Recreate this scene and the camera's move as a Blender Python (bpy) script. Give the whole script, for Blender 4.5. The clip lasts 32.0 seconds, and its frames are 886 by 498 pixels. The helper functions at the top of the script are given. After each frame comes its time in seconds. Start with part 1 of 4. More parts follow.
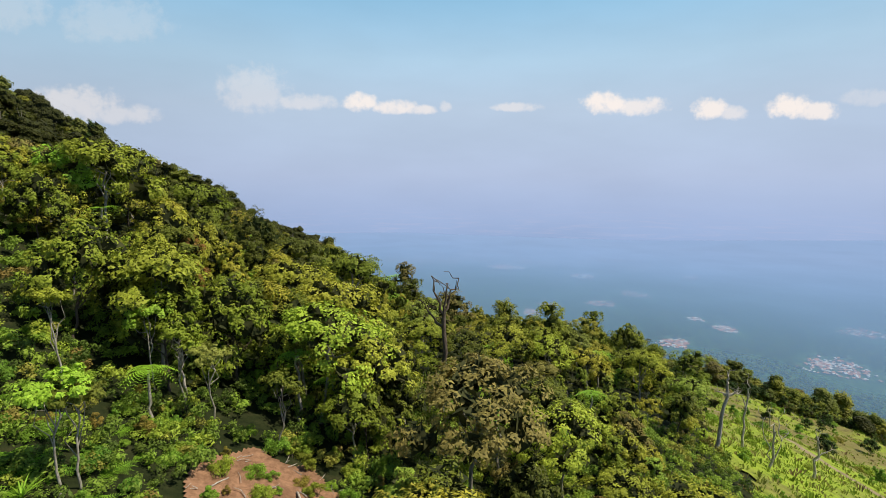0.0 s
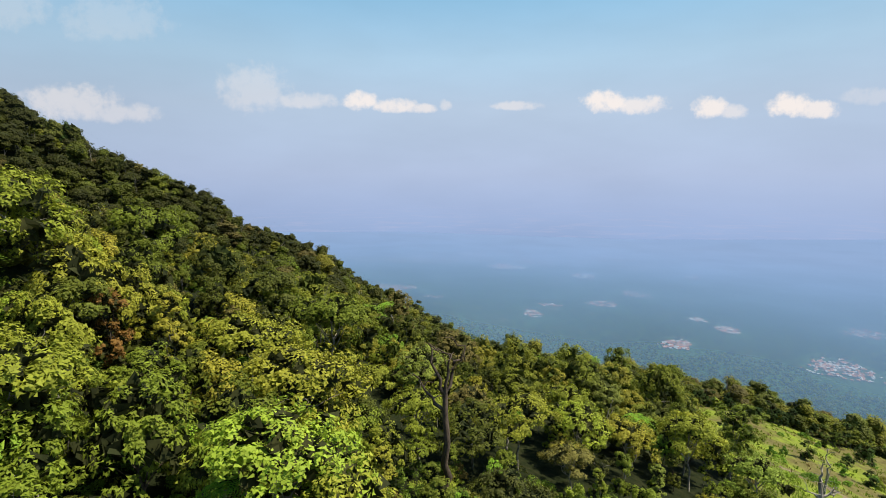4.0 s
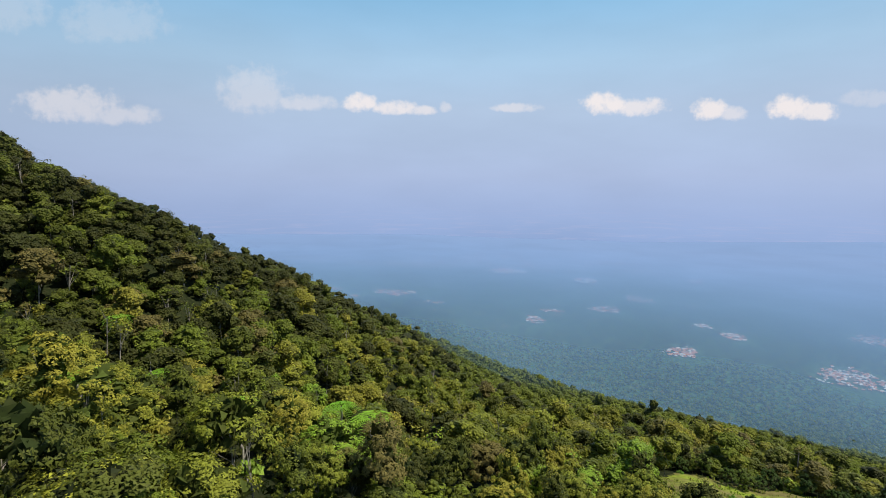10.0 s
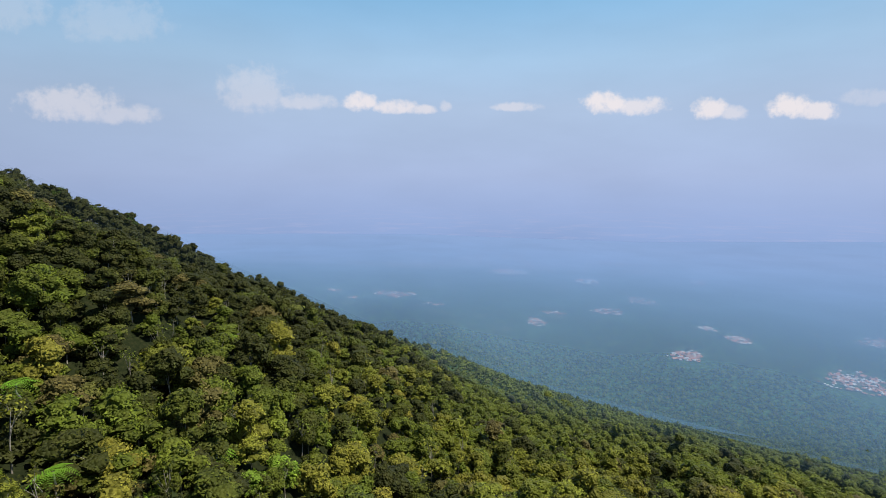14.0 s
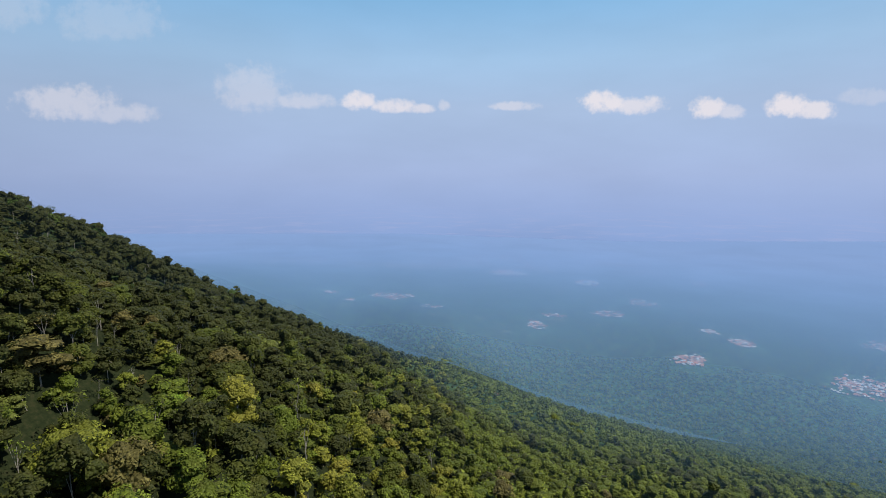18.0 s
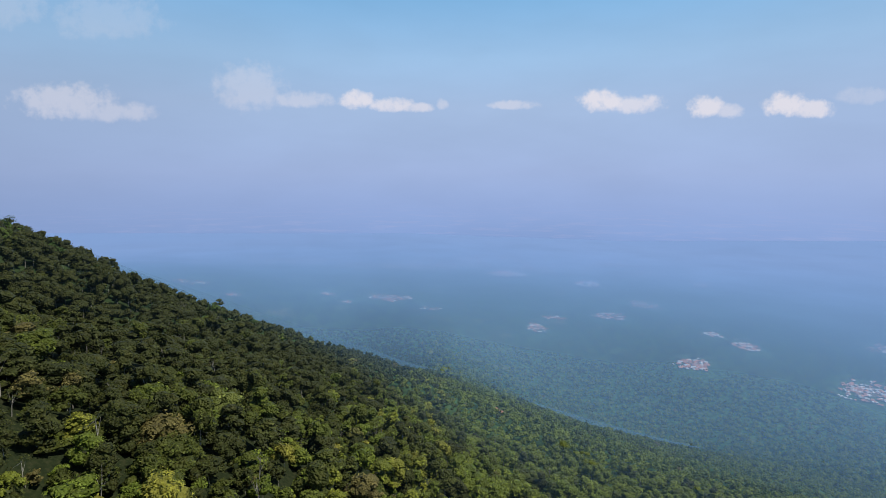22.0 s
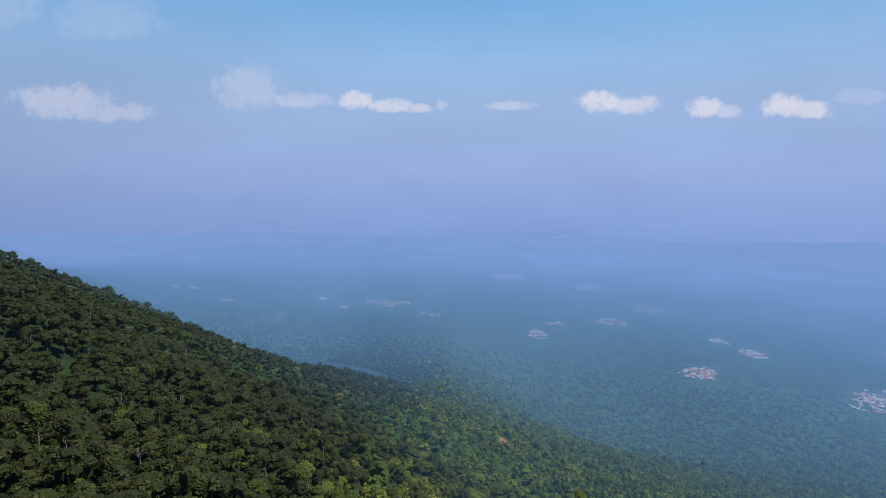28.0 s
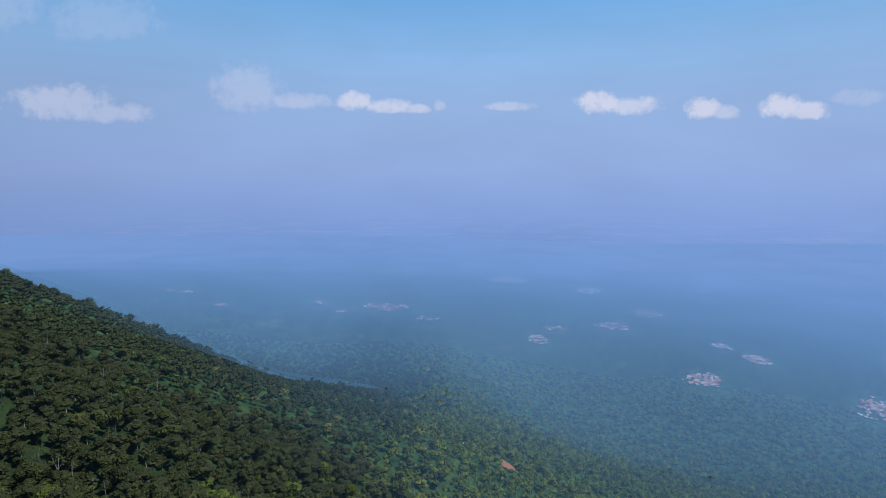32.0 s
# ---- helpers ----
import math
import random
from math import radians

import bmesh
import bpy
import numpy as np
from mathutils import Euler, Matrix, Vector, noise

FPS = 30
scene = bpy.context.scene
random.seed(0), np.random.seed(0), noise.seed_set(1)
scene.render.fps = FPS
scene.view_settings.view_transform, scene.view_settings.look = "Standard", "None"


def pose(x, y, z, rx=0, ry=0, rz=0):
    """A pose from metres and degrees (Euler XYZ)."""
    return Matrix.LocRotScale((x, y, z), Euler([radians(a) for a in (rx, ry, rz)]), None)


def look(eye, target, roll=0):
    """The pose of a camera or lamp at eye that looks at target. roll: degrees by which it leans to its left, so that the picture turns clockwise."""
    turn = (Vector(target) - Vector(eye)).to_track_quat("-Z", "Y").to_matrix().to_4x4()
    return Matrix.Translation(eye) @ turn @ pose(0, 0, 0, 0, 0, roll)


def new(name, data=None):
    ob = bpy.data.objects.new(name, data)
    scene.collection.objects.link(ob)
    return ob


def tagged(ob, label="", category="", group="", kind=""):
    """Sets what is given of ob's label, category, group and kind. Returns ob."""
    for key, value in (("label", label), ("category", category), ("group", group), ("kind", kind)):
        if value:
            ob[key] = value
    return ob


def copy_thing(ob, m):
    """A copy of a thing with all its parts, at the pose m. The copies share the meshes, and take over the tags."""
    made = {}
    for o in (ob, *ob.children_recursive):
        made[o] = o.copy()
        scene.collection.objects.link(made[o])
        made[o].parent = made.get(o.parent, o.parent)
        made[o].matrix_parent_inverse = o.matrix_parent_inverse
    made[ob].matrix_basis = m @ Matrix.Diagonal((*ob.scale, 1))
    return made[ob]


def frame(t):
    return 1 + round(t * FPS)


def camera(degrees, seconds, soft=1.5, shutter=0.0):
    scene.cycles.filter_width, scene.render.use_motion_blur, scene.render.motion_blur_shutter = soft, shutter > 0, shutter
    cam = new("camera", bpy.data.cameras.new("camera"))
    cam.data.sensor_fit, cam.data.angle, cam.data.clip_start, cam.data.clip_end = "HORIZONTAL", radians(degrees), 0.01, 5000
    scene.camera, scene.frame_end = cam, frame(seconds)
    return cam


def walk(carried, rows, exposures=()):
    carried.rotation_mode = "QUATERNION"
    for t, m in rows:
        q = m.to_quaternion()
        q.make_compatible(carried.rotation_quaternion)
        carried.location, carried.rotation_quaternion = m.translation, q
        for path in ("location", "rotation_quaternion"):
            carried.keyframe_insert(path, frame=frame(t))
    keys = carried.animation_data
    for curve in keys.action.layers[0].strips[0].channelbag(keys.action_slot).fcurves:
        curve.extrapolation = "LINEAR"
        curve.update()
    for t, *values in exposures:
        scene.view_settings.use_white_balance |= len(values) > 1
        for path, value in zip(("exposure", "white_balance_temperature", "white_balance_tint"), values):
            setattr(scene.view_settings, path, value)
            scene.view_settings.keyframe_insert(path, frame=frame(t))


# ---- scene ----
cam = camera(80.0, 32.0, soft=0.5)

# seconds, x, y, z in metres, pitch and yaw in degrees
PATH = (
    (0.0, 0.00, 0.00, 0.00, -7.36, 0.07),
    (0.5, 0.01, 0.81, 0.17, -7.40, 0.07),
    (1.0, 0.00, 2.22, 0.37, -7.46, 0.07),
    (1.5, -0.04, 4.11, 0.60, -7.50, 0.07),
    (2.0, -0.08, 6.35, 0.95, -7.53, 0.07),
    (2.5, -0.09, 9.00, 1.46, -7.55, 0.07),
    (3.0, -0.06, 11.73, 2.06, -7.53, 0.09),
    (3.5, -0.06, 14.72, 2.69, -7.52, 0.09),
    (5.5, -0.59, 27.23, 5.31, -7.42, 0.05),
    (6.0, -0.64, 30.74, 5.88, -7.41, 0.05),
    (7.0, -0.76, 37.74, 7.07, -7.36, 0.03),
    (8.0, -0.95, 44.72, 8.09, -7.33, 0.04),
    (9.0, -1.00, 51.87, 8.89, -7.29, 0.06),
    (10.0, -1.29, 59.34, 10.11, -7.30, 0.06),
    (11.0, -1.33, 67.34, 10.97, -7.30, 0.09),
    (12.0, -1.45, 75.16, 11.94, -7.33, 0.09),
    (13.0, -1.41, 83.48, 13.33, -7.35, 0.09),
    (14.0, -1.60, 92.11, 14.87, -7.39, 0.08),
    (14.5, -1.57, 96.58, 15.54, -7.40, 0.08),
    (16.5, -1.80, 114.28, 18.01, -7.44, -0.01),
    (17.0, -1.89, 118.94, 18.77, -7.44, -0.04),
    (18.0, -2.20, 128.37, 19.99, -7.48, -0.10),
    (19.0, -2.08, 137.84, 21.02, -7.52, -0.12),
    (20.0, -2.23, 147.02, 22.53, -7.58, -0.18),
    (21.0, -2.44, 156.69, 24.04, -7.60, -0.22),
    (22.0, -2.27, 165.78, 25.52, -7.59, -0.26),
    (23.0, -2.40, 174.64, 26.73, -7.57, -0.30),
    (24.0, -2.58, 183.31, 28.11, -7.54, -0.32),
    (25.0, -2.52, 191.93, 29.61, -7.53, -0.33),
    (25.5, -2.68, 196.35, 30.16, -7.52, -0.33),
    (27.5, -2.26, 212.81, 32.95, -7.52, -0.36),
    (28.0, -2.20, 217.08, 33.76, -7.52, -0.39),
    (29.0, -2.11, 225.72, 35.32, -7.52, -0.43),
    (30.0, -2.27, 234.40, 36.72, -7.50, -0.48),
    (31.0, -2.48, 242.96, 38.26, -7.51, -0.49),
    (32.0, -2.14, 251.50, 39.95, -7.46, -0.55),
)
walk(cam, [(t, pose(x, y, z, 90 + p, 0, w)) for t, x, y, z, p, w in PATH],
     exposures=[(0.0, 0.16, 7150, 7), (6.0, 0.12, 6950, 7), (13.0, 0.04, 6600, 9), (19.0, -0.06, 6300, 10),
                (25.0, -0.15, 5950, 10), (28.0, -0.22, 5720, 10), (32.0, -0.28, 5480, 10)])

# ---- light ----
SUN_EL, SUN_AZ = radians(57), radians(98)          # azimuth clockwise from +y
sun_way = Vector((math.sin(SUN_AZ) * math.cos(SUN_EL), math.cos(SUN_AZ) * math.cos(SUN_EL), math.sin(SUN_EL)))
sun_data = bpy.data.lights.new("sun", "SUN")
sun_data.energy, sun_data.angle, sun_data.color = 5.0, radians(0.6), (1.0, 0.95, 0.86)
sun = new("sun", sun_data)
sun.matrix_world = look(sun_way * 300, (0, 0, 0))

world = bpy.data.worlds.new("sky")
scene.world = world
world.use_nodes = True
wt = world.node_tree
wt.nodes.clear()


def wnode(kind, **values):
    n = wt.nodes.new(kind)
    for k, v in values.items():
        n.inputs[k].default_value = v
    return n


sky = wt.nodes.new("ShaderNodeTexSky")
sky.sky_type, sky.sun_disc = "NISHITA", False
sky.sun_elevation, sky.sun_rotation = SUN_EL, SUN_AZ
sky.altitude, sky.air_density, sky.dust_density = 900, 1.0, 2.5
sky_gain = wnode("ShaderNodeVectorMath")
sky_gain.operation = "SCALE"
sky_gain.inputs["Scale"].default_value = 0.075
wt.links.new(sky.outputs[0], sky_gain.inputs[0])
coord = wt.nodes.new("ShaderNodeTexCoord")
split = wt.nodes.new("ShaderNodeSeparateXYZ")
wt.links.new(coord.outputs["Generated"], split.inputs[0])
# moist tropical haze: thick at the horizon, gone overhead
band = wt.nodes.new("ShaderNodeMapRange")
band.inputs["From Min"].default_value, band.inputs["From Max"].default_value = -0.15, 0.85
wt.links.new(split.outputs["Z"], band.inputs["Value"])
haze_ramp = wt.nodes.new("ShaderNodeValToRGB")
SKY_STOPS = ((0.03, (0.268, 0.392, 0.69)), (0.09, (0.33, 0.44, 0.73)), (0.16, (0.395, 0.495, 0.75)), (0.28, (0.425, 0.55, 0.765)), (0.36, (0.38, 0.57, 0.80)), (0.46, (0.25, 0.50, 0.78)), (0.60, (0.07, 0.18, 0.40)))
for i, (at, c) in enumerate(SKY_STOPS):
    e = haze_ramp.color_ramp.elements[i] if i < 2 else haze_ramp.color_ramp.elements.new(at)
    e.position, e.color = at, (*c, 1)
wt.links.new(band.outputs[0], haze_ramp.inputs[0])
thick = wt.nodes.new("ShaderNodeMapRange")
thick.inputs["From Min"].default_value, thick.inputs["From Max"].default_value = 0.3, 0.9
thick.inputs["To Min"].default_value, thick.inputs["To Max"].default_value = 0.97, 0.6
wt.links.new(split.outputs["Z"], thick.inputs["Value"])
veil_noise = wnode("ShaderNodeTexNoise", Scale=2.6, Detail=4.0, Roughness=0.55)
veil_map = wt.nodes.new("ShaderNodeMapping")
veil_map.inputs["Scale"].default_value = (1.0, 1.0, 3.2)
wt.links.new(coord.outputs["Generated"], veil_map.inputs[0])
wt.links.new(veil_map.outputs[0], veil_noise.inputs["Vector"])
veil = wt.nodes.new("ShaderNodeMapRange")
veil.inputs["From Min"].default_value, veil.inputs["From Max"].default_value = 0.3, 0.7
veil.inputs["To Min"].default_value, veil.inputs["To Max"].default_value = 0.95, 1.05
wt.links.new(veil_noise.outputs["Fac"], veil.inputs["Value"])
haze_col = wt.nodes.new("ShaderNodeVectorMath")
haze_col.operation = "SCALE"
wt.links.new(haze_ramp.outputs["Color"], haze_col.inputs[0])
flank = wt.nodes.new("ShaderNodeMapRange")
flank.inputs["From Min"].default_value, flank.inputs["From Max"].default_value, flank.inputs["To Min"].default_value, flank.inputs["To Max"].default_value = -0.68, -0.1, 0.87, 1.0
wt.links.new(split.outputs["X"], flank.inputs["Value"])
veiled = wt.nodes.new("ShaderNodeMath")
veiled.operation = "MULTIPLY"
wt.links.new(veil.outputs[0], veiled.inputs[0])
wt.links.new(flank.outputs[0], veiled.inputs[1])
wt.links.new(veiled.outputs[0], haze_col.inputs["Scale"])
sky_mix = wt.nodes.new("ShaderNodeMix")
sky_mix.data_type = "RGBA"
wt.links.new(thick.outputs[0], sky_mix.inputs["Factor"])
wt.links.new(sky_gain.outputs[0], sky_mix.inputs["A"])
wt.links.new(haze_col.outputs[0], sky_mix.inputs["B"])


def wmath(op, a, b=None, c=None):
    n = wt.nodes.new("ShaderNodeMath")
    n.operation = op
    for i, v in enumerate((a, b, c)):
        if isinstance(v, (int, float)):
            n.inputs[i].default_value = v
        elif v is not None:
            wt.links.new(v, n.inputs[i])
    return n.outputs[0]


# far fair-weather clouds: slope to the side, slope up, half width, half height, thickness
CLOUDS = ((0.300, 0.139, 0.046, 0.024, 1.0), (0.355, 0.134, 0.062, 0.020, 0.8), (0.492, 0.129, 0.036, 0.024, 0.95), (0.530, 0.122, 0.032, 0.016, 0.6),
          (0.640, 0.133, 0.046, 0.026, 1.0), (0.690, 0.126, 0.044, 0.020, 0.9), (-0.155, 0.141, 0.034, 0.020, 0.95), (-0.090, 0.133, 0.048, 0.015, 0.85),
          (-0.040, 0.129, 0.030, 0.011, 0.7), (0.002, 0.134, 0.012, 0.012, 0.45), (0.136, 0.134, 0.048, 0.010, 0.5), (-0.690, 0.137, 0.095, 0.038, 0.5),
          (-0.600, 0.120, 0.080, 0.022, 0.42), (-0.350, 0.160, 0.066, 0.052, 0.34), (-0.260, 0.142, 0.062, 0.018, 0.42), (-0.800, 0.310, 0.100, 0.055, 0.2),
          (-0.600, 0.283, 0.105, 0.050, 0.18), (0.780, 0.150, 0.060, 0.018, 0.25))
ahead = wmath("MAXIMUM", split.outputs["Y"], 0.02)
side, rise = wmath("DIVIDE", split.outputs["X"], ahead), wmath("DIVIDE", split.outputs["Z"], ahead)
flat = wt.nodes.new("ShaderNodeCombineXYZ")
wt.links.new(side, flat.inputs[0])
wt.links.new(rise, flat.inputs[1])
puff = wnode("ShaderNodeTexNoise", Scale=42.0, Detail=7.0, Roughness=0.62)
wt.links.new(flat.outputs[0], puff.inputs["Vector"])
ragged = wmath("MULTIPLY", wmath("SUBTRACT", puff.outputs["Fac"], 0.5), 2.8)
cover = None
for u0, v0, a0, b0, dense in CLOUDS:
    du = wmath("MULTIPLY", wmath("SUBTRACT", side, u0), 1 / a0)
    dv = wmath("MULTIPLY", wmath("SUBTRACT", rise, v0), 1 / b0)
    # flat bases: what lies under the middle fades sooner
    dv = wmath("MAXIMUM", dv, wmath("MULTIPLY", dv, -1.35))
    q = wmath("ADD", wmath("MULTIPLY", du, du), wmath("MULTIPLY", dv, dv))
    edge = wt.nodes.new("ShaderNodeMapRange")
    edge.interpolation_type = "SMOOTHSTEP"
    edge.inputs["From Min"].default_value, edge.inputs["From Max"].default_value = 1.3, 0.1
    edge.inputs["To Max"].default_value = dense
    wt.links.new(wmath("SUBTRACT", q, ragged), edge.inputs["Value"])
    cover = edge.outputs[0] if cover is None else wmath("MAXIMUM", cover, edge.outputs[0])
cover = wmath("MULTIPLY", cover, wmath("GREATER_THAN", split.outputs["Y"], 0.05))
cloud_mix = wt.nodes.new("ShaderNodeMix")
cloud_mix.data_type = "RGBA"
cloud_mix.inputs["B"].default_value = (0.92, 0.84, 0.84, 1)
wt.links.new(wmath("MULTIPLY", cover, 0.8), cloud_mix.inputs["Factor"])
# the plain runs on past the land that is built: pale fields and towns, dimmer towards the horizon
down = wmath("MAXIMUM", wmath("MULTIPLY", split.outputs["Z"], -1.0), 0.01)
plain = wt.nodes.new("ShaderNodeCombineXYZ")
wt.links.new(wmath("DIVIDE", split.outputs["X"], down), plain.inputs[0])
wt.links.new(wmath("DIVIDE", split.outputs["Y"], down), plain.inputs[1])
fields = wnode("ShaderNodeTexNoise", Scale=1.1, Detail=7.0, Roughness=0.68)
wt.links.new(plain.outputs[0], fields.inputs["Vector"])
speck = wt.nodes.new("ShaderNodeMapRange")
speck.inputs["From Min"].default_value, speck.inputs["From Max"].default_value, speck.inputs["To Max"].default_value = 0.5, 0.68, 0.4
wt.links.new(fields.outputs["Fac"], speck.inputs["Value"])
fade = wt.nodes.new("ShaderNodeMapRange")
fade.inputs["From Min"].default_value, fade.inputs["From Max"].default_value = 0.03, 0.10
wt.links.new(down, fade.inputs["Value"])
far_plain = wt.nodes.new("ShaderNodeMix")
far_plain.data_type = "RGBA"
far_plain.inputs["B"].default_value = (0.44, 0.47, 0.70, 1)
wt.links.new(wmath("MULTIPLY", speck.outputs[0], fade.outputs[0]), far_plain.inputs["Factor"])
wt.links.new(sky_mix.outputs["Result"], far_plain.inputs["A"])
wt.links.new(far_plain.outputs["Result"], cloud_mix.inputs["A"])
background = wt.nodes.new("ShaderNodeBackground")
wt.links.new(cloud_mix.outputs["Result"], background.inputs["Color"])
world_out = wt.nodes.new("ShaderNodeOutputWorld")
wt.links.new(background.outputs[0], world_out.inputs[0])


# ---- materials ----
class Mat:
    """A node material under construction."""

    def __init__(self, name, rough=0.8, spec=0.3):
        self.m = bpy.data.materials.new(name)
        self.m.use_nodes = True
        self.t = self.m.node_tree
        self.bsdf = self.t.nodes["Principled BSDF"]
        self.out = self.t.nodes["Material Output"]
        self.bsdf.inputs["Roughness"].default_value = rough
        self.bsdf.inputs["Specular IOR Level"].default_value = spec

    def node(self, kind, **values):
        n = self.t.nodes.new(kind)
        for k, v in values.items():
            n.inputs[k].default_value = v
        return n

    def link(self, a, b):
        self.t.links.new(a, b)

    def noise(self, scale, detail=4.0, rough=0.6, vector=None):
        n = self.node("ShaderNodeTexNoise", Scale=scale, Detail=detail, Roughness=rough)
        if vector:
            self.link(vector, n.inputs["Vector"])
        return n.outputs["Fac"]

    def place(self):
        return self.node("ShaderNodeNewGeometry").outputs["Position"]

    def local(self):
        return self.node("ShaderNodeTexCoord").outputs["Object"]

    def ramp(self, value, *stops):
        r = self.node("ShaderNodeValToRGB")
        for i, (at, c) in enumerate(stops):
            e = r.color_ramp.elements[i] if i < 2 else r.color_ramp.elements.new(at)
            e.position, e.color = at, (*c, 1)
        self.link(value, r.inputs[0])
        return r.outputs["Color"]

    def range(self, value, a, b, c=0.0, d=1.0, smooth=False):
        r = self.node("ShaderNodeMapRange")
        r.interpolation_type = "SMOOTHSTEP" if smooth else "LINEAR"
        for k, v in zip(("From Min", "From Max", "To Min", "To Max"), (a, b, c, d)):
            r.inputs[k].default_value = v
        self.link(value, r.inputs["Value"])
        return r.outputs[0]

    def math(self, op, a, b=None):
        n = self.node("ShaderNodeMath")
        n.operation = op
        for i, v in enumerate((a, b)):
            if v is None:
                continue
            if isinstance(v, (int, float)):
                n.inputs[i].default_value = v
            else:
                self.link(v, n.inputs[i])
        return n.outputs[0]

    def mix(self, fac, a, b, mode="MIX"):
        n = self.node("ShaderNodeMix")
        n.data_type, n.blend_type = "RGBA", mode
        for k, v in (("Factor", fac), ("A", a), ("B", b)):
            if isinstance(v, (int, float)):
                n.inputs[k].default_value = v
            elif isinstance(v, tuple):
                n.inputs[k].default_value = (*v, 1)
            else:
                self.link(v, n.inputs[k])
        return n.outputs["Result"]

    def scale(self, colour, by):
        n = self.node("ShaderNodeVectorMath")
        n.operation = "SCALE"
        self.link(colour, n.inputs[0])
        self.link(by, n.inputs["Scale"])
        return n.outputs[0]

    def colour(self, socket):
        self.link(socket, self.bsdf.inputs["Base Color"])

    def bump(self, value, strength, distance):
        b = self.node("ShaderNodeBump", Strength=strength, Distance=distance)
        self.link(value, b.inputs["Height"])
        self.link(b.outputs[0], self.bsdf.inputs["Normal"])

    def translucent(self, colour, share):
        tr = self.node("ShaderNodeBsdfTranslucent")
        self.link(colour, tr.inputs["Color"])
        mx = self.node("ShaderNodeMixShader", Fac=share)
        self.link(self.bsdf.outputs[0], mx.inputs[1])
        self.link(tr.outputs[0], mx.inputs[2])
        self.link(mx.outputs[0], self.out.inputs["Surface"])


def leaf_material(name, stops, by_object, share=0.24, rough=0.62, cell=0.0):
    """Foliage: the tree's own hue from its tint, each leaf a little off it; cell gives closed canopies their tufts."""
    m = Mat(name, rough, 0.16)
    if by_object:
        tint = m.node("ShaderNodeObjectInfo").outputs["Random"]
    else:
        a = m.node("ShaderNodeAttribute")
        a.attribute_name = "tint"
        tint = a.outputs["Fac"]
    c = m.ramp(tint, *stops)
    leaf = m.node("ShaderNodeNewGeometry").outputs["Random Per Island"]
    c = m.scale(c, m.range(leaf, 0, 1, 0.8, 1.22))
    # young growth and yellowing sprays, at two sizes
    patch = m.noise(0.35, 3.0, 0.6, m.place())
    c = m.mix(m.range(patch, 0.45, 0.75, 0.0, 0.4), c, m.mix(0.5, c, (0.16, 0.14, 0.03)))
    spray = m.noise(1.6, 3.0, 0.6, m.place())
    c = m.scale(c, m.range(spray, 0.3, 0.7, 0.78, 1.24))
    if cell:
        bunch = m.node("ShaderNodeTexVoronoi", Scale=cell)
        m.link(m.place(), bunch.inputs["Vector"])
        m.bump(m.math("MULTIPLY", bunch.outputs["Distance"], -1.0), 0.9, 1.2 / cell)
    m.colour(c)
    m.translucent(m.scale(c, m.range(leaf, 0, 1, 1.1, 1.5)), share)
    return m.m


FOREST = ((0.0, (0.040, 0.045, 0.010)), (0.20, (0.078, 0.091, 0.012)), (0.40, (0.120, 0.154, 0.016)), (0.58, (0.180, 0.190, 0.022)),
          (0.78, (0.235, 0.210, 0.028)), (0.90, (0.165, 0.285, 0.027)), (0.975, (0.135, 0.112, 0.032)))
leaf_stuff = leaf_material("forest_leaves", tuple((k, tuple(1.3 * v for v in c)) for k, c in FOREST), False)
canopy_stuff = leaf_material("far_canopy", tuple((k, tuple(1.1 * v for v in c)) for k, c in FOREST), False, cell=0.55)
# same hues cut to 0.72: lobes under the leaves coloured as if shaded
leaf_mass = leaf_material("shaded_leaf_mass", tuple((k, tuple(0.72 * v for v in c)) for k, c in FOREST), False, 0.1, 0.6, cell=1.5)
# the next two colour crown insides dark, shade between the leaves painted in
crown_shade = leaf_material("painted_crown_shade", ((0.0, (0.018, 0.030, 0.008)), (0.5, (0.055, 0.070, 0.012)), (0.9, (0.07, 0.10, 0.016)), (1.0, (0.05, 0.044, 0.014))), False, 0.1, 0.8)
gap_shade = leaf_material("painted_gap_shade", ((0.0, (0.022, 0.030, 0.010)), (1.0, (0.042, 0.046, 0.016))), True, 0.1, 0.8)
rim_leaf = leaf_material("dark_rim_leaves", ((0.0, (0.030, 0.060, 0.014)), (0.6, (0.06, 0.11, 0.018)), (1.0, (0.11, 0.15, 0.022))), True)
leaf_thing = leaf_material("tree_leaves", tuple((k, tuple(1.75 * v for v in c)) for k, c in FOREST), True)
shrub_leaf = leaf_material("shrub_leaves", ((0.0, (0.13, 0.26, 0.035)), (0.5, (0.23, 0.37, 0.045)), (0.8, (0.32, 0.40, 0.05)), (0.93, (0.24, 0.27, 0.035)), (1.0, (0.28, 0.20, 0.05))), True, 0.4)
fern_leaf = leaf_material("fern_fronds", ((0.0, (0.16, 0.36, 0.03)), (1.0, (0.26, 0.46, 0.04))), True, 0.35)
grass_leaf = leaf_material("grass_blades", ((0.0, (0.15, 0.23, 0.022)), (0.5, (0.21, 0.29, 0.028)), (0.8, (0.27, 0.27, 0.06)), (1.0, (0.25, 0.17, 0.08))), False, 0.3)


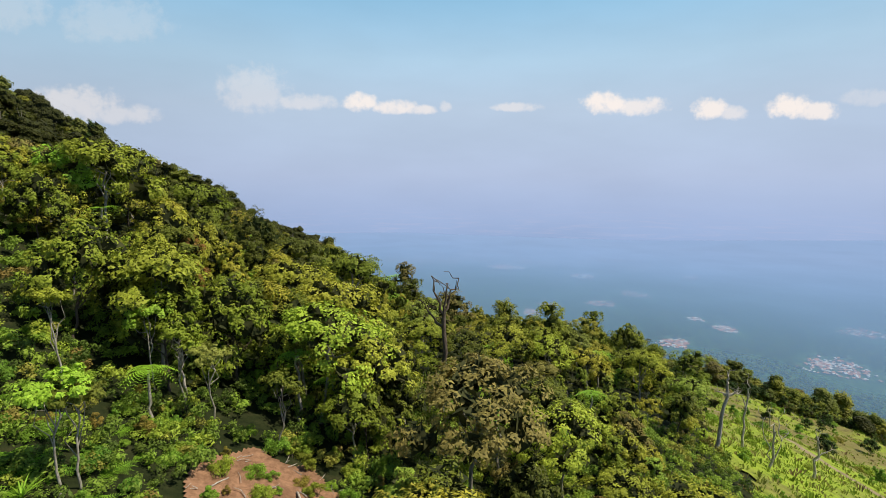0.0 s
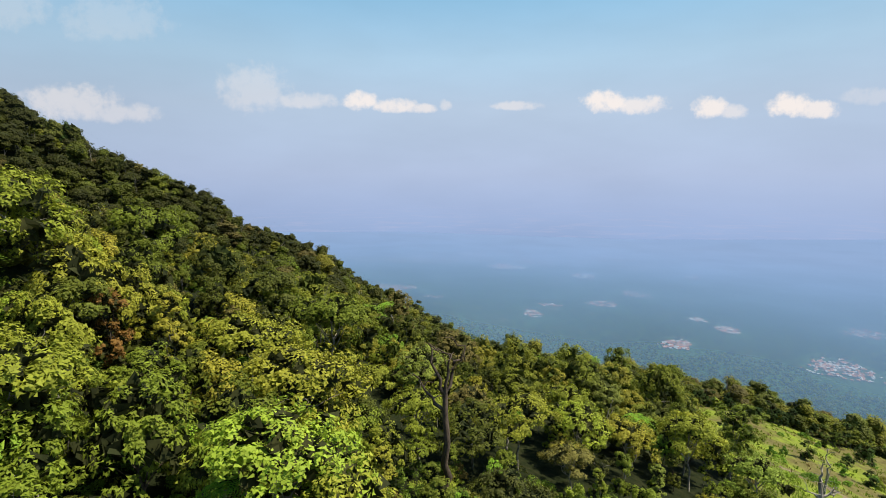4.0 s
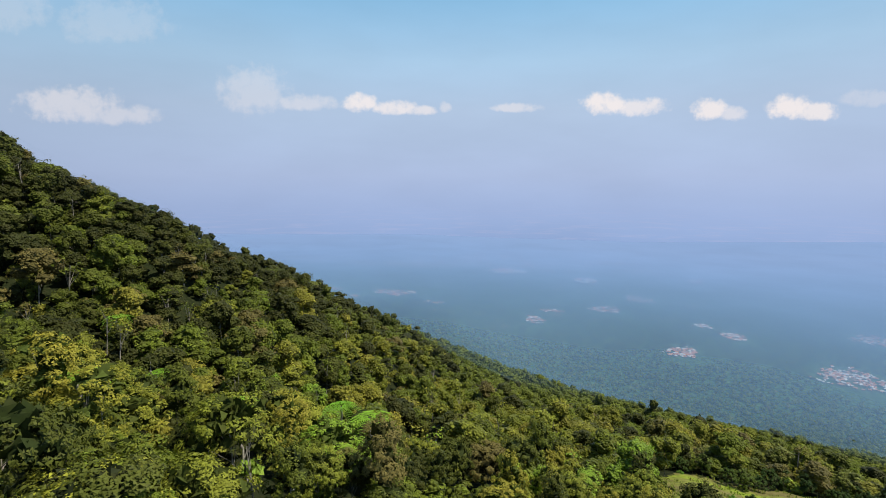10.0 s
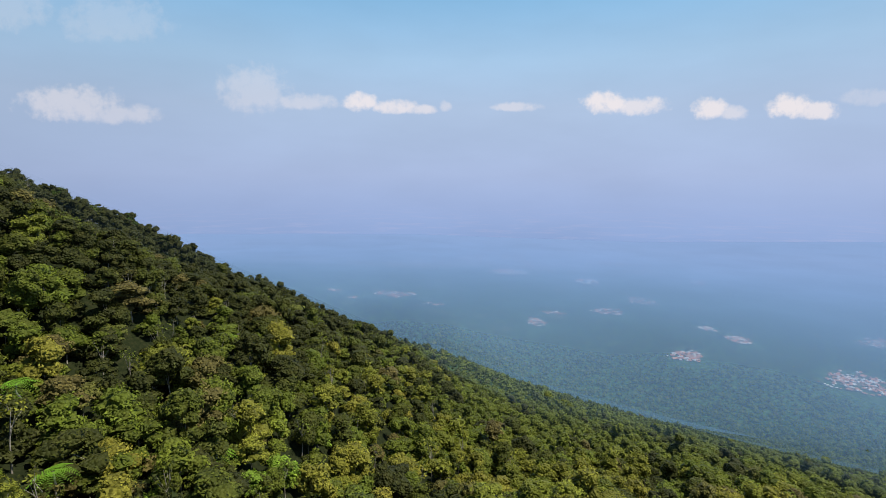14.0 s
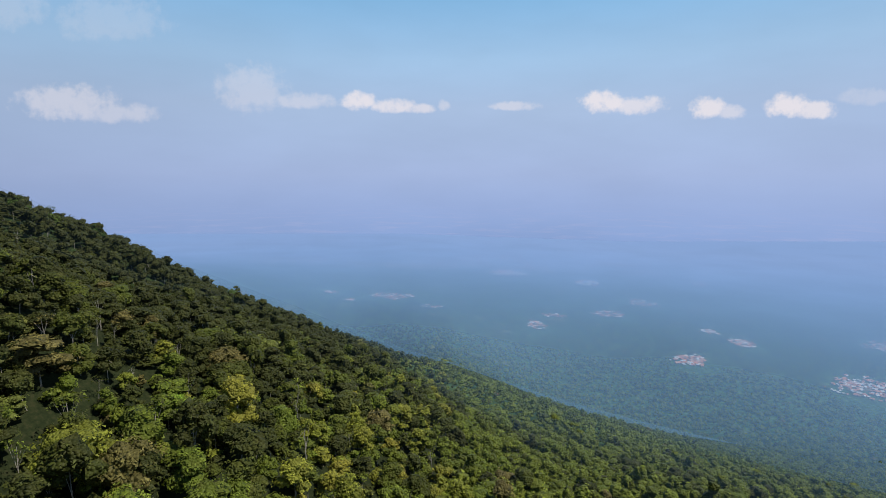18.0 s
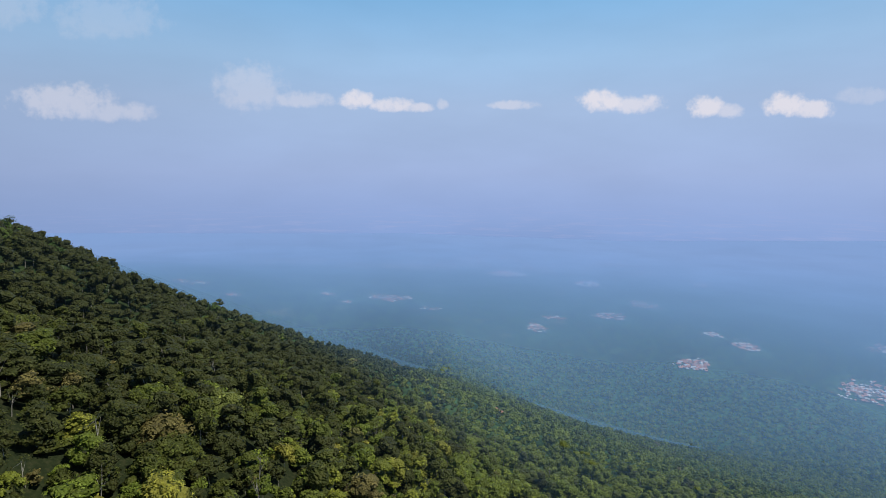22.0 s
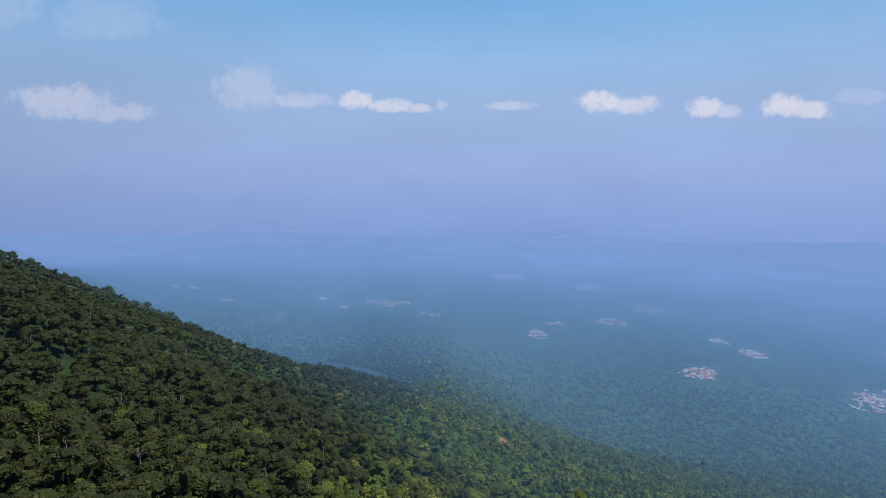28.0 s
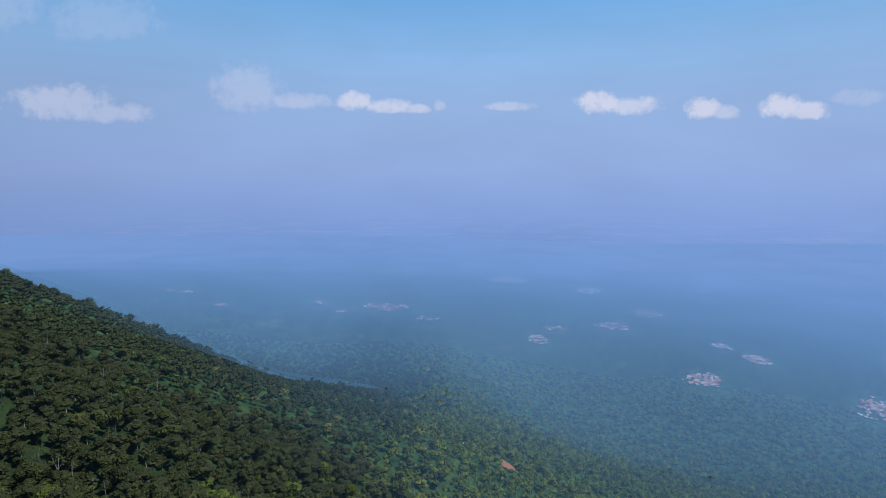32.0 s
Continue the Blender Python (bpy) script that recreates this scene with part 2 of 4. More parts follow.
def bark_material(name, dark, pale):
    m = Mat(name, 0.85, 0.2)
    p = m.local()
    stretch = m.node("ShaderNodeMapping")
    stretch.inputs["Scale"].default_value = (1, 1, 0.22)
    m.link(p, stretch.inputs[0])
    grain = m.noise(9.0, 6.0, 0.65, stretch.outputs[0])
    blotch = m.noise(1.3, 3.0, 0.6, p)
    c = m.mix(m.range(grain, 0.35, 0.65), dark, pale)
    m.colour(m.mix(m.range(blotch, 0.5, 0.7, 0.0, 0.55), c, tuple(v * 0.55 for v in dark)))
    m.bump(grain, 0.5, 0.04)
    return m.m


bark_pale = bark_material("pale_bark", (0.17, 0.145, 0.11), (0.42, 0.39, 0.33))
bark_dark = bark_material("dark_bark", (0.055, 0.04, 0.03), (0.15, 0.115, 0.085))
dead_wood = bark_material("bleached_dead_wood", (0.20, 0.17, 0.14), (0.50, 0.46, 0.40))


def ground_material():
    m = Mat("hill_and_plain_ground", 0.95, 0.1)
    p = m.place()
    fine, mid, wide = m.noise(0.9, 6.0, 0.65, p), m.noise(0.045, 5.0, 0.6, p), m.noise(0.0075, 5.0, 0.6, p)
    # near: dark humus, darkened further to carry the shade under the trees
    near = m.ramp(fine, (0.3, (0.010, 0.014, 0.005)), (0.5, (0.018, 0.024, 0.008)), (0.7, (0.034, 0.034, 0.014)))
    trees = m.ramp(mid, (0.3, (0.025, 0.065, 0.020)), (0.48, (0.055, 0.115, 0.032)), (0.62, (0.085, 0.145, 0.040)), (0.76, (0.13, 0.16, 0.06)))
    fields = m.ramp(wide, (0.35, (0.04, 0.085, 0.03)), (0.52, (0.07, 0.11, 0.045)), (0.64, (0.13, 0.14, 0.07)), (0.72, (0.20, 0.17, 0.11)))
    split_y = m.node("ShaderNodeSeparateXYZ")
    m.link(p, split_y.inputs[0])
    # closed canopy of the plain, crown by crown, with the gaps' shade painted in
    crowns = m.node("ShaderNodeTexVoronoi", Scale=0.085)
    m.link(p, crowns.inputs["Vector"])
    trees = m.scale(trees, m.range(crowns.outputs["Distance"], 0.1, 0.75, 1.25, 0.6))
    far = m.mix(m.range(wide, 0.55, 0.7, 0.0, 0.6), trees, fields)
    town_belt = m.math("MULTIPLY", m.range(split_y.outputs["Y"], 3150, 3500, 0.0, 1.0, True), m.range(m.noise(0.004, 6.0, 0.7, p), 0.4, 0.62))
    far = m.mix(town_belt, far, m.ramp(m.noise(0.02, 4.0, 0.7, p), (0.35, (0.20, 0.16, 0.12)), (0.65, (0.62, 0.50, 0.42))))
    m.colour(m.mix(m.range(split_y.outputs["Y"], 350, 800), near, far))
    m.bump(m.math("ADD", fine, m.math("MULTIPLY", crowns.outputs["Distance"], m.range(split_y.outputs["Y"], 600, 1000, 0.0, -12.0))), 0.6, 0.25)
    return m.m


def grass_ground():
    m = Mat("grassy_slope_soil", 0.95, 0.1)
    p = m.place()
    a, b = m.noise(0.55, 6.0, 0.7, p), m.noise(0.055, 4.0, 0.6, p)
    c = m.ramp(a, (0.30, (0.09, 0.13, 0.02)), (0.44, (0.18, 0.24, 0.026)), (0.60, (0.24, 0.31, 0.032)), (0.74, (0.26, 0.22, 0.06)))
    dry = m.node("ShaderNodeSeparateXYZ")
    m.link(p, dry.inputs[0])
    b = m.math("ADD", b, m.range(dry.outputs["Y"], 90, 160, -0.01, 0.12))
    m.colour(m.mix(m.range(b, 0.5, 0.66, 0.0, 0.8), c, m.ramp(a, (0.3, (0.09, 0.06, 0.03)), (0.7, (0.19, 0.145, 0.07)))))
    m.bump(a, 0.8, 0.3)
    return m.m


def earth_material(name, dark, pale):
    m = Mat(name, 0.95, 0.1)
    p = m.place()
    a, b = m.noise(2.2, 8.0, 0.7, p), m.noise(0.4, 4.0, 0.6, p)
    c = m.mix(m.range(a, 0.3, 0.7), dark, pale)
    m.colour(m.mix(m.range(b, 0.45, 0.7, 0.0, 0.6), c, tuple(0.5 * v for v in dark)))
    m.bump(a, 0.9, 0.15)
    return m.m


ground_mat, grass_mat = ground_material(), grass_ground()
earth_mat = earth_material("reddish_brown_earth", (0.16, 0.085, 0.05), (0.36, 0.20, 0.12))
path_mat = earth_material("trodden_grey_path", (0.17, 0.13, 0.075), (0.33, 0.26, 0.165))
red_mat = earth_material("bare_red_soil", (0.28, 0.12, 0.06), (0.45, 0.21, 0.11))


# ---- lie of the land ----
LAND_X = (-1600, -700, -280, -210, -150, -110, -80, -50, -25, 35, 110, 220, 900, 1800)
# y, then the ground's height at each of LAND_X
RIDGE = (
    (-200, 850, 430, 150, 104, 66, 43, 26, 8, -6, -32, -60, -112, -380, -520),
    (0, 820, 409, 130, 85, 48, 24, 8, -6, -17, -38, -64, -116, -378, -520),
    (45, 800, 396, 108, 67, 35, 19, 8, -4, -19, -35, -71, -120, -367, -520),
    (110, 770, 375, 93, 48, 14, -2, -11, -14, -26, -43, -72, -119, -352, -520),
    (150, 751, 361, 87, 39, 3, -16, -27, -36, -40, -54, -76, -121, -342, -515),
    (190, 729, 343, 79, 31, -7, -28, -38, -48, -62, -67, -80, -125, -333, -510),
)
FLANK = (
    (225, 709, 324, 70, 27, -5, -22, -37, -52, -70, -80, -89, -129, -326, -509),
    (260, 688, 303, 57, 32, 3, -13, -38, -51, -77, -94, -103, -136, -321, -510),
    (300, 663, 285, 54, 23, -14, -31, -40, -62, -83, -107, -116, -145, -319, -510),
    (340, 637, 267, 44, -1, -30, -37, -53, -72, -89, -119, -130, -157, -321, -510),
    (400, 598, 227, 17, -27, -54, -61, -71, -89, -100, -136, -152, -176, -333, -514),
    (460, 553, 182, -2, -29, -63, -76, -96, -105, -122, -157, -173, -196, -350, -520),
)
FOOTHILL = (
    (530, 494, 144, -27, -59, -90, -104, -118, -130, -145, -175, -195, -219, -372, -528),
    (620, 414, 105, -68, -90, -114, -133, -144, -158, -167, -190, -217, -250, -402, -540),
    (850, 194, 0, -167, -202, -207, -213, -226, -237, -244, -265, -292, -325, -471, -570),
    (1300, -147, -275, -390, -398, -402, -403, -406, -410, -405, -418, -444, -497, -576, -589),
    (1700, -227, -425, -492, -488, -486, -485, -485, -489, -487, -494, -515, -545, -561, -585),
)
PLAIN = (
    (2300, -343, -464, -517, -518, -518, -518, -519, -521, -522, -525, -529, -534, -554, -585),
    (3400, -486, -503, -511, -514, -517, -518, -519, -520, -521, -523, -525, -530, -554, -585),
    (5400, -512, -512, -512, -514, -517, -518, -519, -520, -521, -523, -526, -531, -554, -585),
)
land_rows = np.array(RIDGE + FLANK + FOOTHILL + PLAIN, float)
land_x, land_y, land_z = np.array(LAND_X, float), land_rows[:, 0], land_rows[:, 1:]


def hermite(at, xs, zs):
    """Smooth curve through the columns of zs at xs, taken at the places in at."""
    d = np.diff(zs, axis=0) / np.diff(xs)[:, None]
    s = np.vstack([d[:1], (d[1:] * np.diff(xs)[:-1, None] + d[:-1] * np.diff(xs)[1:, None]) / (np.diff(xs)[1:] + np.diff(xs)[:-1])[:, None], d[-1:]])
    i = np.clip(np.searchsorted(xs, at) - 1, 0, len(xs) - 2)
    w = (xs[i + 1] - xs[i])[:, None]
    t = np.clip((at - xs[i])[:, None] / w, -0.0, 1.0)
    return ((2 * t**3 - 3 * t**2 + 1) * zs[i] + (t**3 - 2 * t**2 + t) * w * s[i] + (3 * t**2 - 2 * t**3) * zs[i + 1] + (t**3 - t**2) * w * s[i + 1])


def spread(lo, hi, knots, n):
    """n places from lo to hi, denser where knots are near one another."""
    return np.interp(np.linspace(0, len(knots) - 1, n), range(len(knots)), knots)


grid_x = spread(0, 0, (-5400, -2400, -1100, -500, -250, -120, -40, 40, 120, 220, 420, 800, 1500, 2800, 5400), 211)
grid_y = spread(0, 0, (-200, -40, 30, 100, 180, 260, 350, 460, 620, 850, 1200, 1800, 2800, 5400), 231)
land = hermite(np.clip(grid_x, -1600, 1800), land_x, hermite(grid_y, land_y, land_z).T).T
gx, gy = np.meshgrid(grid_x, grid_y)


def swell(x, y, size, seed):
    """Cheap smooth waves of about that size in metres, between -1 and 1."""
    r = np.random.RandomState(seed)
    total = 0
    for k in range(5):
        a, ph, q = r.uniform(0, 6.28), r.uniform(0, 6.28), r.uniform(0.7, 1.6)
        total = total + np.sin((x * np.cos(a) + y * np.sin(a)) * 6.28 / size * q + ph)
    return total / 3.0


smooth_land = land.copy()
land = land + swell(gx, gy, 46, 3) * np.clip((gy - 60) / 120, 0.15, 1) * 1.6 + swell(gx, gy, 170, 4) * np.clip((gy - 300) / 500, 0, 1) * 3 * np.clip((2200 - gy) / 900, 0.15, 1)


def height(x, y, table=None):
    z = land if table is None else table
    x, y = np.asarray(x, float), np.asarray(y, float)
    i = np.clip(np.searchsorted(grid_x, x) - 1, 0, len(grid_x) - 2)
    j = np.clip(np.searchsorted(grid_y, y) - 1, 0, len(grid_y) - 2)
    a, b = (x - grid_x[i]) / (grid_x[i + 1] - grid_x[i]), (y - grid_y[j]) / (grid_y[j + 1] - grid_y[j])
    return (z[j, i] * (1 - a) + z[j, i + 1] * a) * (1 - b) + (z[j + 1, i] * (1 - a) + z[j + 1, i + 1] * a) * b


# ---- mesh building ----
def build(name, verts, faces, mats, index=None, tint=None, smooth=False):
    """A mesh object's data out of arrays: verts (n, 3) and a list of face arrays, (k, 3) or (k, 4) each."""
    me = bpy.data.meshes.new(name)
    verts = np.asarray(verts, np.float32)
    faces = [np.asarray(f, np.int32) for f in faces if len(f)]
    loops = np.concatenate([f.ravel() for f in faces])
    sizes = np.concatenate([np.full(len(f), f.shape[1], np.int32) for f in faces])
    me.vertices.add(len(verts))
    me.vertices.foreach_set("co", verts.ravel())
    me.loops.add(len(loops))
    me.loops.foreach_set("vertex_index", loops)
    me.polygons.add(len(sizes))
    me.polygons.foreach_set("loop_start", np.concatenate([[0], np.cumsum(sizes)[:-1]]).astype(np.int32))
    me.polygons.foreach_set("loop_total", sizes)
    for m in mats:
        me.materials.append(m)
    if index is not None:
        me.polygons.foreach_set("material_index", np.concatenate(index).astype(np.int32))
    if tint is not None:
        layer = me.attributes.new("tint", "FLOAT", "POINT")
        layer.data.foreach_set("value", np.asarray(tint, np.float32))
    me.update(calc_edges=True)
    me.validate()
    me.polygons.foreach_set("use_smooth", np.full(len(sizes), smooth))
    return me


def sheet(xs, ys, zs):
    """Vertices and quads of a grid: xs, ys, zs are (rows, columns)."""
    n, k = xs.shape
    ids = np.arange(n * k).reshape(n, k)
    q = np.stack([ids[:-1, :-1], ids[:-1, 1:], ids[1:, 1:], ids[1:, :-1]], -1).reshape(-1, 4)
    return np.stack([xs, ys, zs], -1).reshape(-1, 3), q


def inside(x, y, poly):
    """Whether the places lie inside the polygon."""
    x, y = np.asarray(x, float), np.asarray(y, float)
    res = np.zeros(np.broadcast(x, y).shape, bool)
    for (x1, y1), (x2, y2) in zip(poly, poly[1:] + poly[:1]):
        cross = ((y1 > y) != (y2 > y)) & (x < (x2 - x1) * (y - y1) / (y2 - y1 + 1e-9) + x1)
        res ^= cross
    return res


# middle of each village, its half width and half depth, houses
VILLAGES = ((797, 1771, 52, 46, 38), (1069, 1949, 40, 48, 30), (1217, 1577, 92, 80, 64), (709, 2317, 62, 55, 24), (366, 2137, 38, 50, 17),
            (1594, 1949, 76, 76, 26), (1023, 2089, 34, 34, 12), (-232, 2545, 105, 60, 26), (933, 2543, 70, 80, 16), (460, 2273, 48, 26, 8), (-511, 2525, 40, 26, 7), (-411, 2421, 22, 18, 4))
GRASS_PLOT = [(33, 52), (41, 80), (54, 106), (50, 150), (44, 186), (66, 203), (105, 208), (150, 198), (200, 196), (230, 120), (140, 62), (64, 38)]
EARTH_PLOT = [(-18, 24), (-18, 33), (-18, 39), (-16.5, 42.5), (-13, 42.5), (-8, 41), (-4, 37), (-2.5, 31), (-3, 23)]
TRACK = [(60, 140), (74, 126), (80, 117), (79, 104), (81, 96), (88, 84), (98, 70)]

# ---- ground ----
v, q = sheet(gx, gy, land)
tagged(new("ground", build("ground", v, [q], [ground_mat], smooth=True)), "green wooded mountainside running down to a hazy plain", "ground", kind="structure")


def patch(name, poly, step, lift, material, label, category, ragged=1.5):
    """A thin slab of other soil that lies on the hill inside a plot, with a ragged rim."""
    px, py = np.array(poly).T
    xs, ys = np.meshgrid(np.arange(px.min() - 3, px.max() + 3, step), np.arange(py.min() - 3, py.max() + 3, step))
    wob = swell(xs, ys, 7.0, 11) * ragged
    keep = inside(xs + wob, ys + wob * 0.7, poly)
    zs = height(xs, ys) + lift + 0.12 * swell(xs, ys, 2.2, 5)
    v, q = sheet(xs, ys, zs)
    q = q[keep.ravel()[q].all(1)]
    used, q = np.unique(q, return_inverse=True)
    v, q = v[used], q.reshape(-1, 4)
    me = build(name, v, [q], [material], smooth=True)
    return tagged(new(name, me), label, category, kind="structure")


patch("grassy_slope", GRASS_PLOT, 1.5, 0.25, grass_mat, "bright green grassy hill shoulder with brown patches", "grassland", 3.0)
patch("bare_earth", EARTH_PLOT, 0.25, 0.2, earth_mat, "reddish brown cleared earth on the hillside", "bare soil", 1.2)
patch("landslip", [(54, 710), (60, 702), (69, 705), (74, 717), (73, 733), (66, 744), (57, 741), (52, 726)], 1.5, 2.6, red_mat, "red bare soil scar in the far forest", "bare soil", 3.0)


def ribbon(name, line, width, lift, material, label, category):
    pts = np.array(line, float)
    s = np.concatenate([[0], np.cumsum(np.hypot(*np.diff(pts, axis=0).T))])
    at = np.arange(0, s[-1], 1.2)
    mid = hermite(at, s, pts)
    way = np.gradient(mid, axis=0)
    way /= np.linalg.norm(way, axis=1)[:, None]
    side = np.stack([-way[:, 1], way[:, 0]], 1)
    cols = np.linspace(-1, 1, 6)
    w = width * (0.8 + 0.3 * swell(at, at * 0, 9, 2) + 0.2 * swell(at, at * 0, 3.1, 8))
    xs = mid[:, :1] + side[:, :1] * cols * w[:, None] / 2
    ys = mid[:, 1:] + side[:, 1:] * cols * w[:, None] / 2
    v, q = sheet(xs, ys, height(xs, ys) + lift - 0.1 * cols**2)
    return tagged(new(name, build(name, v, [q], [material], smooth=True)), label, category, kind="structure")


ribbon("dirt_track", TRACK, 4.4, 0.34, path_mat, "grey trodden dirt track across the grassy slope", "track")

# ---- foliage shapes ----

def unit(v):
    return v / (np.linalg.norm(v, axis=-1, keepdims=True) + 1e-9)


def clump_leaves(r, centres, radii, per, size, up=0.35, middle=None):
    """Leaves over rounded clumps, a triangle each; they turn outward from the clump and from the crown's middle."""
    c, rad = np.repeat(centres, per, 0), np.repeat(radii, per)
    n = len(c)
    d = r.normal(size=(n, 3))
    d[:, 2] += up
    d = unit(d)
    at = c + d * (rad * r.uniform(0.72, 1.12, n))[:, None] * (1, 1, 0.8)
    out = unit(c - middle) * 0.8 if middle is not None else 0.0
    nrm = unit(d * 0.8 + out + r.normal(size=(n, 3)) * 0.34 + (0, 0, 0.15))
    a = unit(np.cross(nrm, r.normal(size=(n, 3))))
    b = np.cross(nrm, a)
    s = size * r.uniform(0.6, 1.35, n)[:, None]
    v = np.stack([at + a * s + nrm * s * 0.1, at - a * s * 0.7 + b * s * 0.55, at - a * s * 0.7 - b * s * 0.55], 1).reshape(-1, 3)
    return v, np.arange(n * 3).reshape(n, 3)


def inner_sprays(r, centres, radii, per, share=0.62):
    """Broad sprays at all angles inside each lobe; most trees colour them as shade."""
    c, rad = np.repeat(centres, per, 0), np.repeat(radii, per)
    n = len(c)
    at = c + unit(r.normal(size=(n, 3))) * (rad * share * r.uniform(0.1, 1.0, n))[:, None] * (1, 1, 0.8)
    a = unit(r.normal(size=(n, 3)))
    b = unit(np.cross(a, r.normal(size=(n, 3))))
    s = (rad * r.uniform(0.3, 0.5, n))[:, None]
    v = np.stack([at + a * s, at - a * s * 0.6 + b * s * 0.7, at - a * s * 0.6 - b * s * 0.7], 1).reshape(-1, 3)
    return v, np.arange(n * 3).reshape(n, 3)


GOLD = (1 + 5**0.5) / 2
ICO_V = np.array([(-1, GOLD, 0), (1, GOLD, 0), (-1, -GOLD, 0), (1, -GOLD, 0), (0, -1, GOLD), (0, 1, GOLD), (0, -1, -GOLD), (0, 1, -GOLD),
                  (GOLD, 0, -1), (GOLD, 0, 1), (-GOLD, 0, -1), (-GOLD, 0, 1)]) / math.hypot(1, GOLD)
ICO_F = np.array([(0, 11, 5), (0, 5, 1), (0, 1, 7), (0, 7, 10), (0, 10, 11), (1, 5, 9), (5, 11, 4), (11, 10, 2), (10, 7, 6), (7, 1, 8),
                  (3, 9, 4), (3, 4, 2), (3, 2, 6), (3, 6, 8), (3, 8, 9), (4, 9, 5), (2, 4, 11), (6, 2, 10), (8, 6, 7), (9, 8, 1)])


OCT_V = np.array([(1, 0, 0), (-1, 0, 0), (0, 1, 0), (0, -1, 0), (0, 0, 1), (0, 0, -1)], float)
OCT_F = np.array([(0, 2, 4), (2, 1, 4), (1, 3, 4), (3, 0, 4), (2, 0, 5), (1, 2, 5), (3, 1, 5), (0, 3, 5)])


def lobe_mass(r, centres, radii, share, squat, plain):
    """The closed leaf mass of each lobe of a tree that stands far off, uneven and knobbly."""
    n, shape, sides = len(centres), OCT_V if plain else ICO_V, OCT_F if plain else ICO_F
    k = len(shape)
    v = centres[:, None] + shape[None] * (radii * share)[:, None, None] * r.uniform(0.72, 1.15, (n, k, 1)) * (1, 1, squat)
    return v.reshape(-1, 3), (sides[None] + (np.arange(n) * k)[:, None, None]).reshape(-1, 3)


def crown_plan(r, shape, clumps, wide, low, high):
    """Centres and sizes of a crown's clumps round (0, 0); low and high are its foot and top."""
    if shape == "umbrella":
        k = np.sqrt(r.uniform(0, 1, clumps))
        a = np.arange(clumps) * 2.4 + r.uniform(0, 0.7, clumps)
        z = high - (high - low) * (0.12 + 0.45 * k**2 + r.uniform(0, 0.22, clumps))
        c = np.stack([np.cos(a) * k * wide, np.sin(a) * k * wide, z], 1)
        rad = wide * r.uniform(0.22, 0.36, clumps)
    elif shape == "layered":
        t = (np.arange(clumps) + 0.5) / clumps
        k = np.sqrt(r.uniform(0.05, 1, clumps)) * (1.0 - 0.45 * t)
        a = np.arange(clumps) * 2.4 + r.uniform(0, 0.9, clumps)
        c = np.stack([np.cos(a) * k * wide * 0.8, np.sin(a) * k * wide * 0.8, low + (high - low) * (0.2 + 0.75 * t)], 1)
        rad = wide * r.uniform(0.32, 0.5, clumps)
    elif shape == "dome":
        k = np.sqrt((np.arange(clumps) + 0.5) / clumps)
        a = np.arange(clumps) * 2.4 + r.uniform(0, 0.5, clumps)
        z = low + (high - low) * (0.15 + 0.75 * np.sqrt(np.clip(1 - k**2 * 0.97, 0, 1))) + r.uniform(-0.3, 0.3, clumps)
        c = np.stack([np.cos(a) * k * wide * 0.9, np.sin(a) * k * wide * 0.9, z], 1)
        rad = wide * r.uniform(0.22, 0.34, clumps)
    elif shape == "tall":
        t = r.uniform(0, 1, clumps)
        k = np.sqrt(r.uniform(0.1, 1, clumps)) * np.sin(np.clip(0.25 + t * 0.75, 0, 1) * 3.1)
        a = np.arange(clumps) * 2.4 + r.uniform(0, 0.7, clumps)
        c = np.stack([np.cos(a) * k * wide * 0.75, np.sin(a) * k * wide * 0.75, low + t * (high - low)], 1)
        rad = wide * r.uniform(0.26, 0.42, clumps)
    else:
        d = r.normal(size=(clumps, 3))
        d[:, 2] = np.abs(d[:, 2]) * 1.15 - 0.35
        d = unit(d) * r.uniform(0.55, 1.0, clumps)[:, None]
        mid, half = low + (high - low) * 0.42, (high - low) * 0.5
        c = d * (wide * 0.78, wide * 0.78, half) + (0, 0, mid)
        rad = wide * r.uniform(0.26, 0.44, clumps)
    lean = r.uniform(-0.5, 0.5, 2)
    c[:, :2] += lean
    return c, rad


def lobed(r, shape, lobes, wide, low, high, each):
    """A crown of a few uneven lobes, each grown over with small tufts: lobes and their sizes, tufts and theirs."""
    c, rad = crown_plan(r, shape, lobes, wide, low, high)
    mid = c[:, :2].mean(0)
    c[:, :2] = mid + (c[:, :2] - mid) * 0.8
    rad = wide * r.uniform(0.34, 0.54, lobes)
    squat = 0.5 if shape in ("umbrella", "layered") else 0.85
    d = r.normal(size=(lobes * each, 3))
    d[:, 2] = np.abs(d[:, 2]) * 1.1 - 0.5
    d = unit(d)
    big = np.repeat(rad, each)
    tufts = np.repeat(c, each, 0) + d * (1, 1, squat) * (big * r.uniform(0.72, 0.98, len(d)))[:, None]
    return c, rad, tufts, big * r.uniform(0.22, 0.38, len(d)), squat


def crown_arrays(r, shape, clumps, wide, low, high, per, size, share=0.8):
    lobes, each = max(6, clumps * 3 // 5), 9
    c, rad, tufts, small, squat = lobed(r, shape, lobes, wide, low, high, each)
    mid = (0, 0, low + 0.25 * (high - low))
    lv, lf = clump_leaves(r, tufts, small, max(8, int(clumps * per * 1.1) // (lobes * each)), size, 0.4, mid)
    cv, cf = inner_sprays(r, c, rad * (squat / 0.85) ** 0.5, 22, share)
    return np.concatenate([lv, cv]), lf, cf + len(lv), c, rad


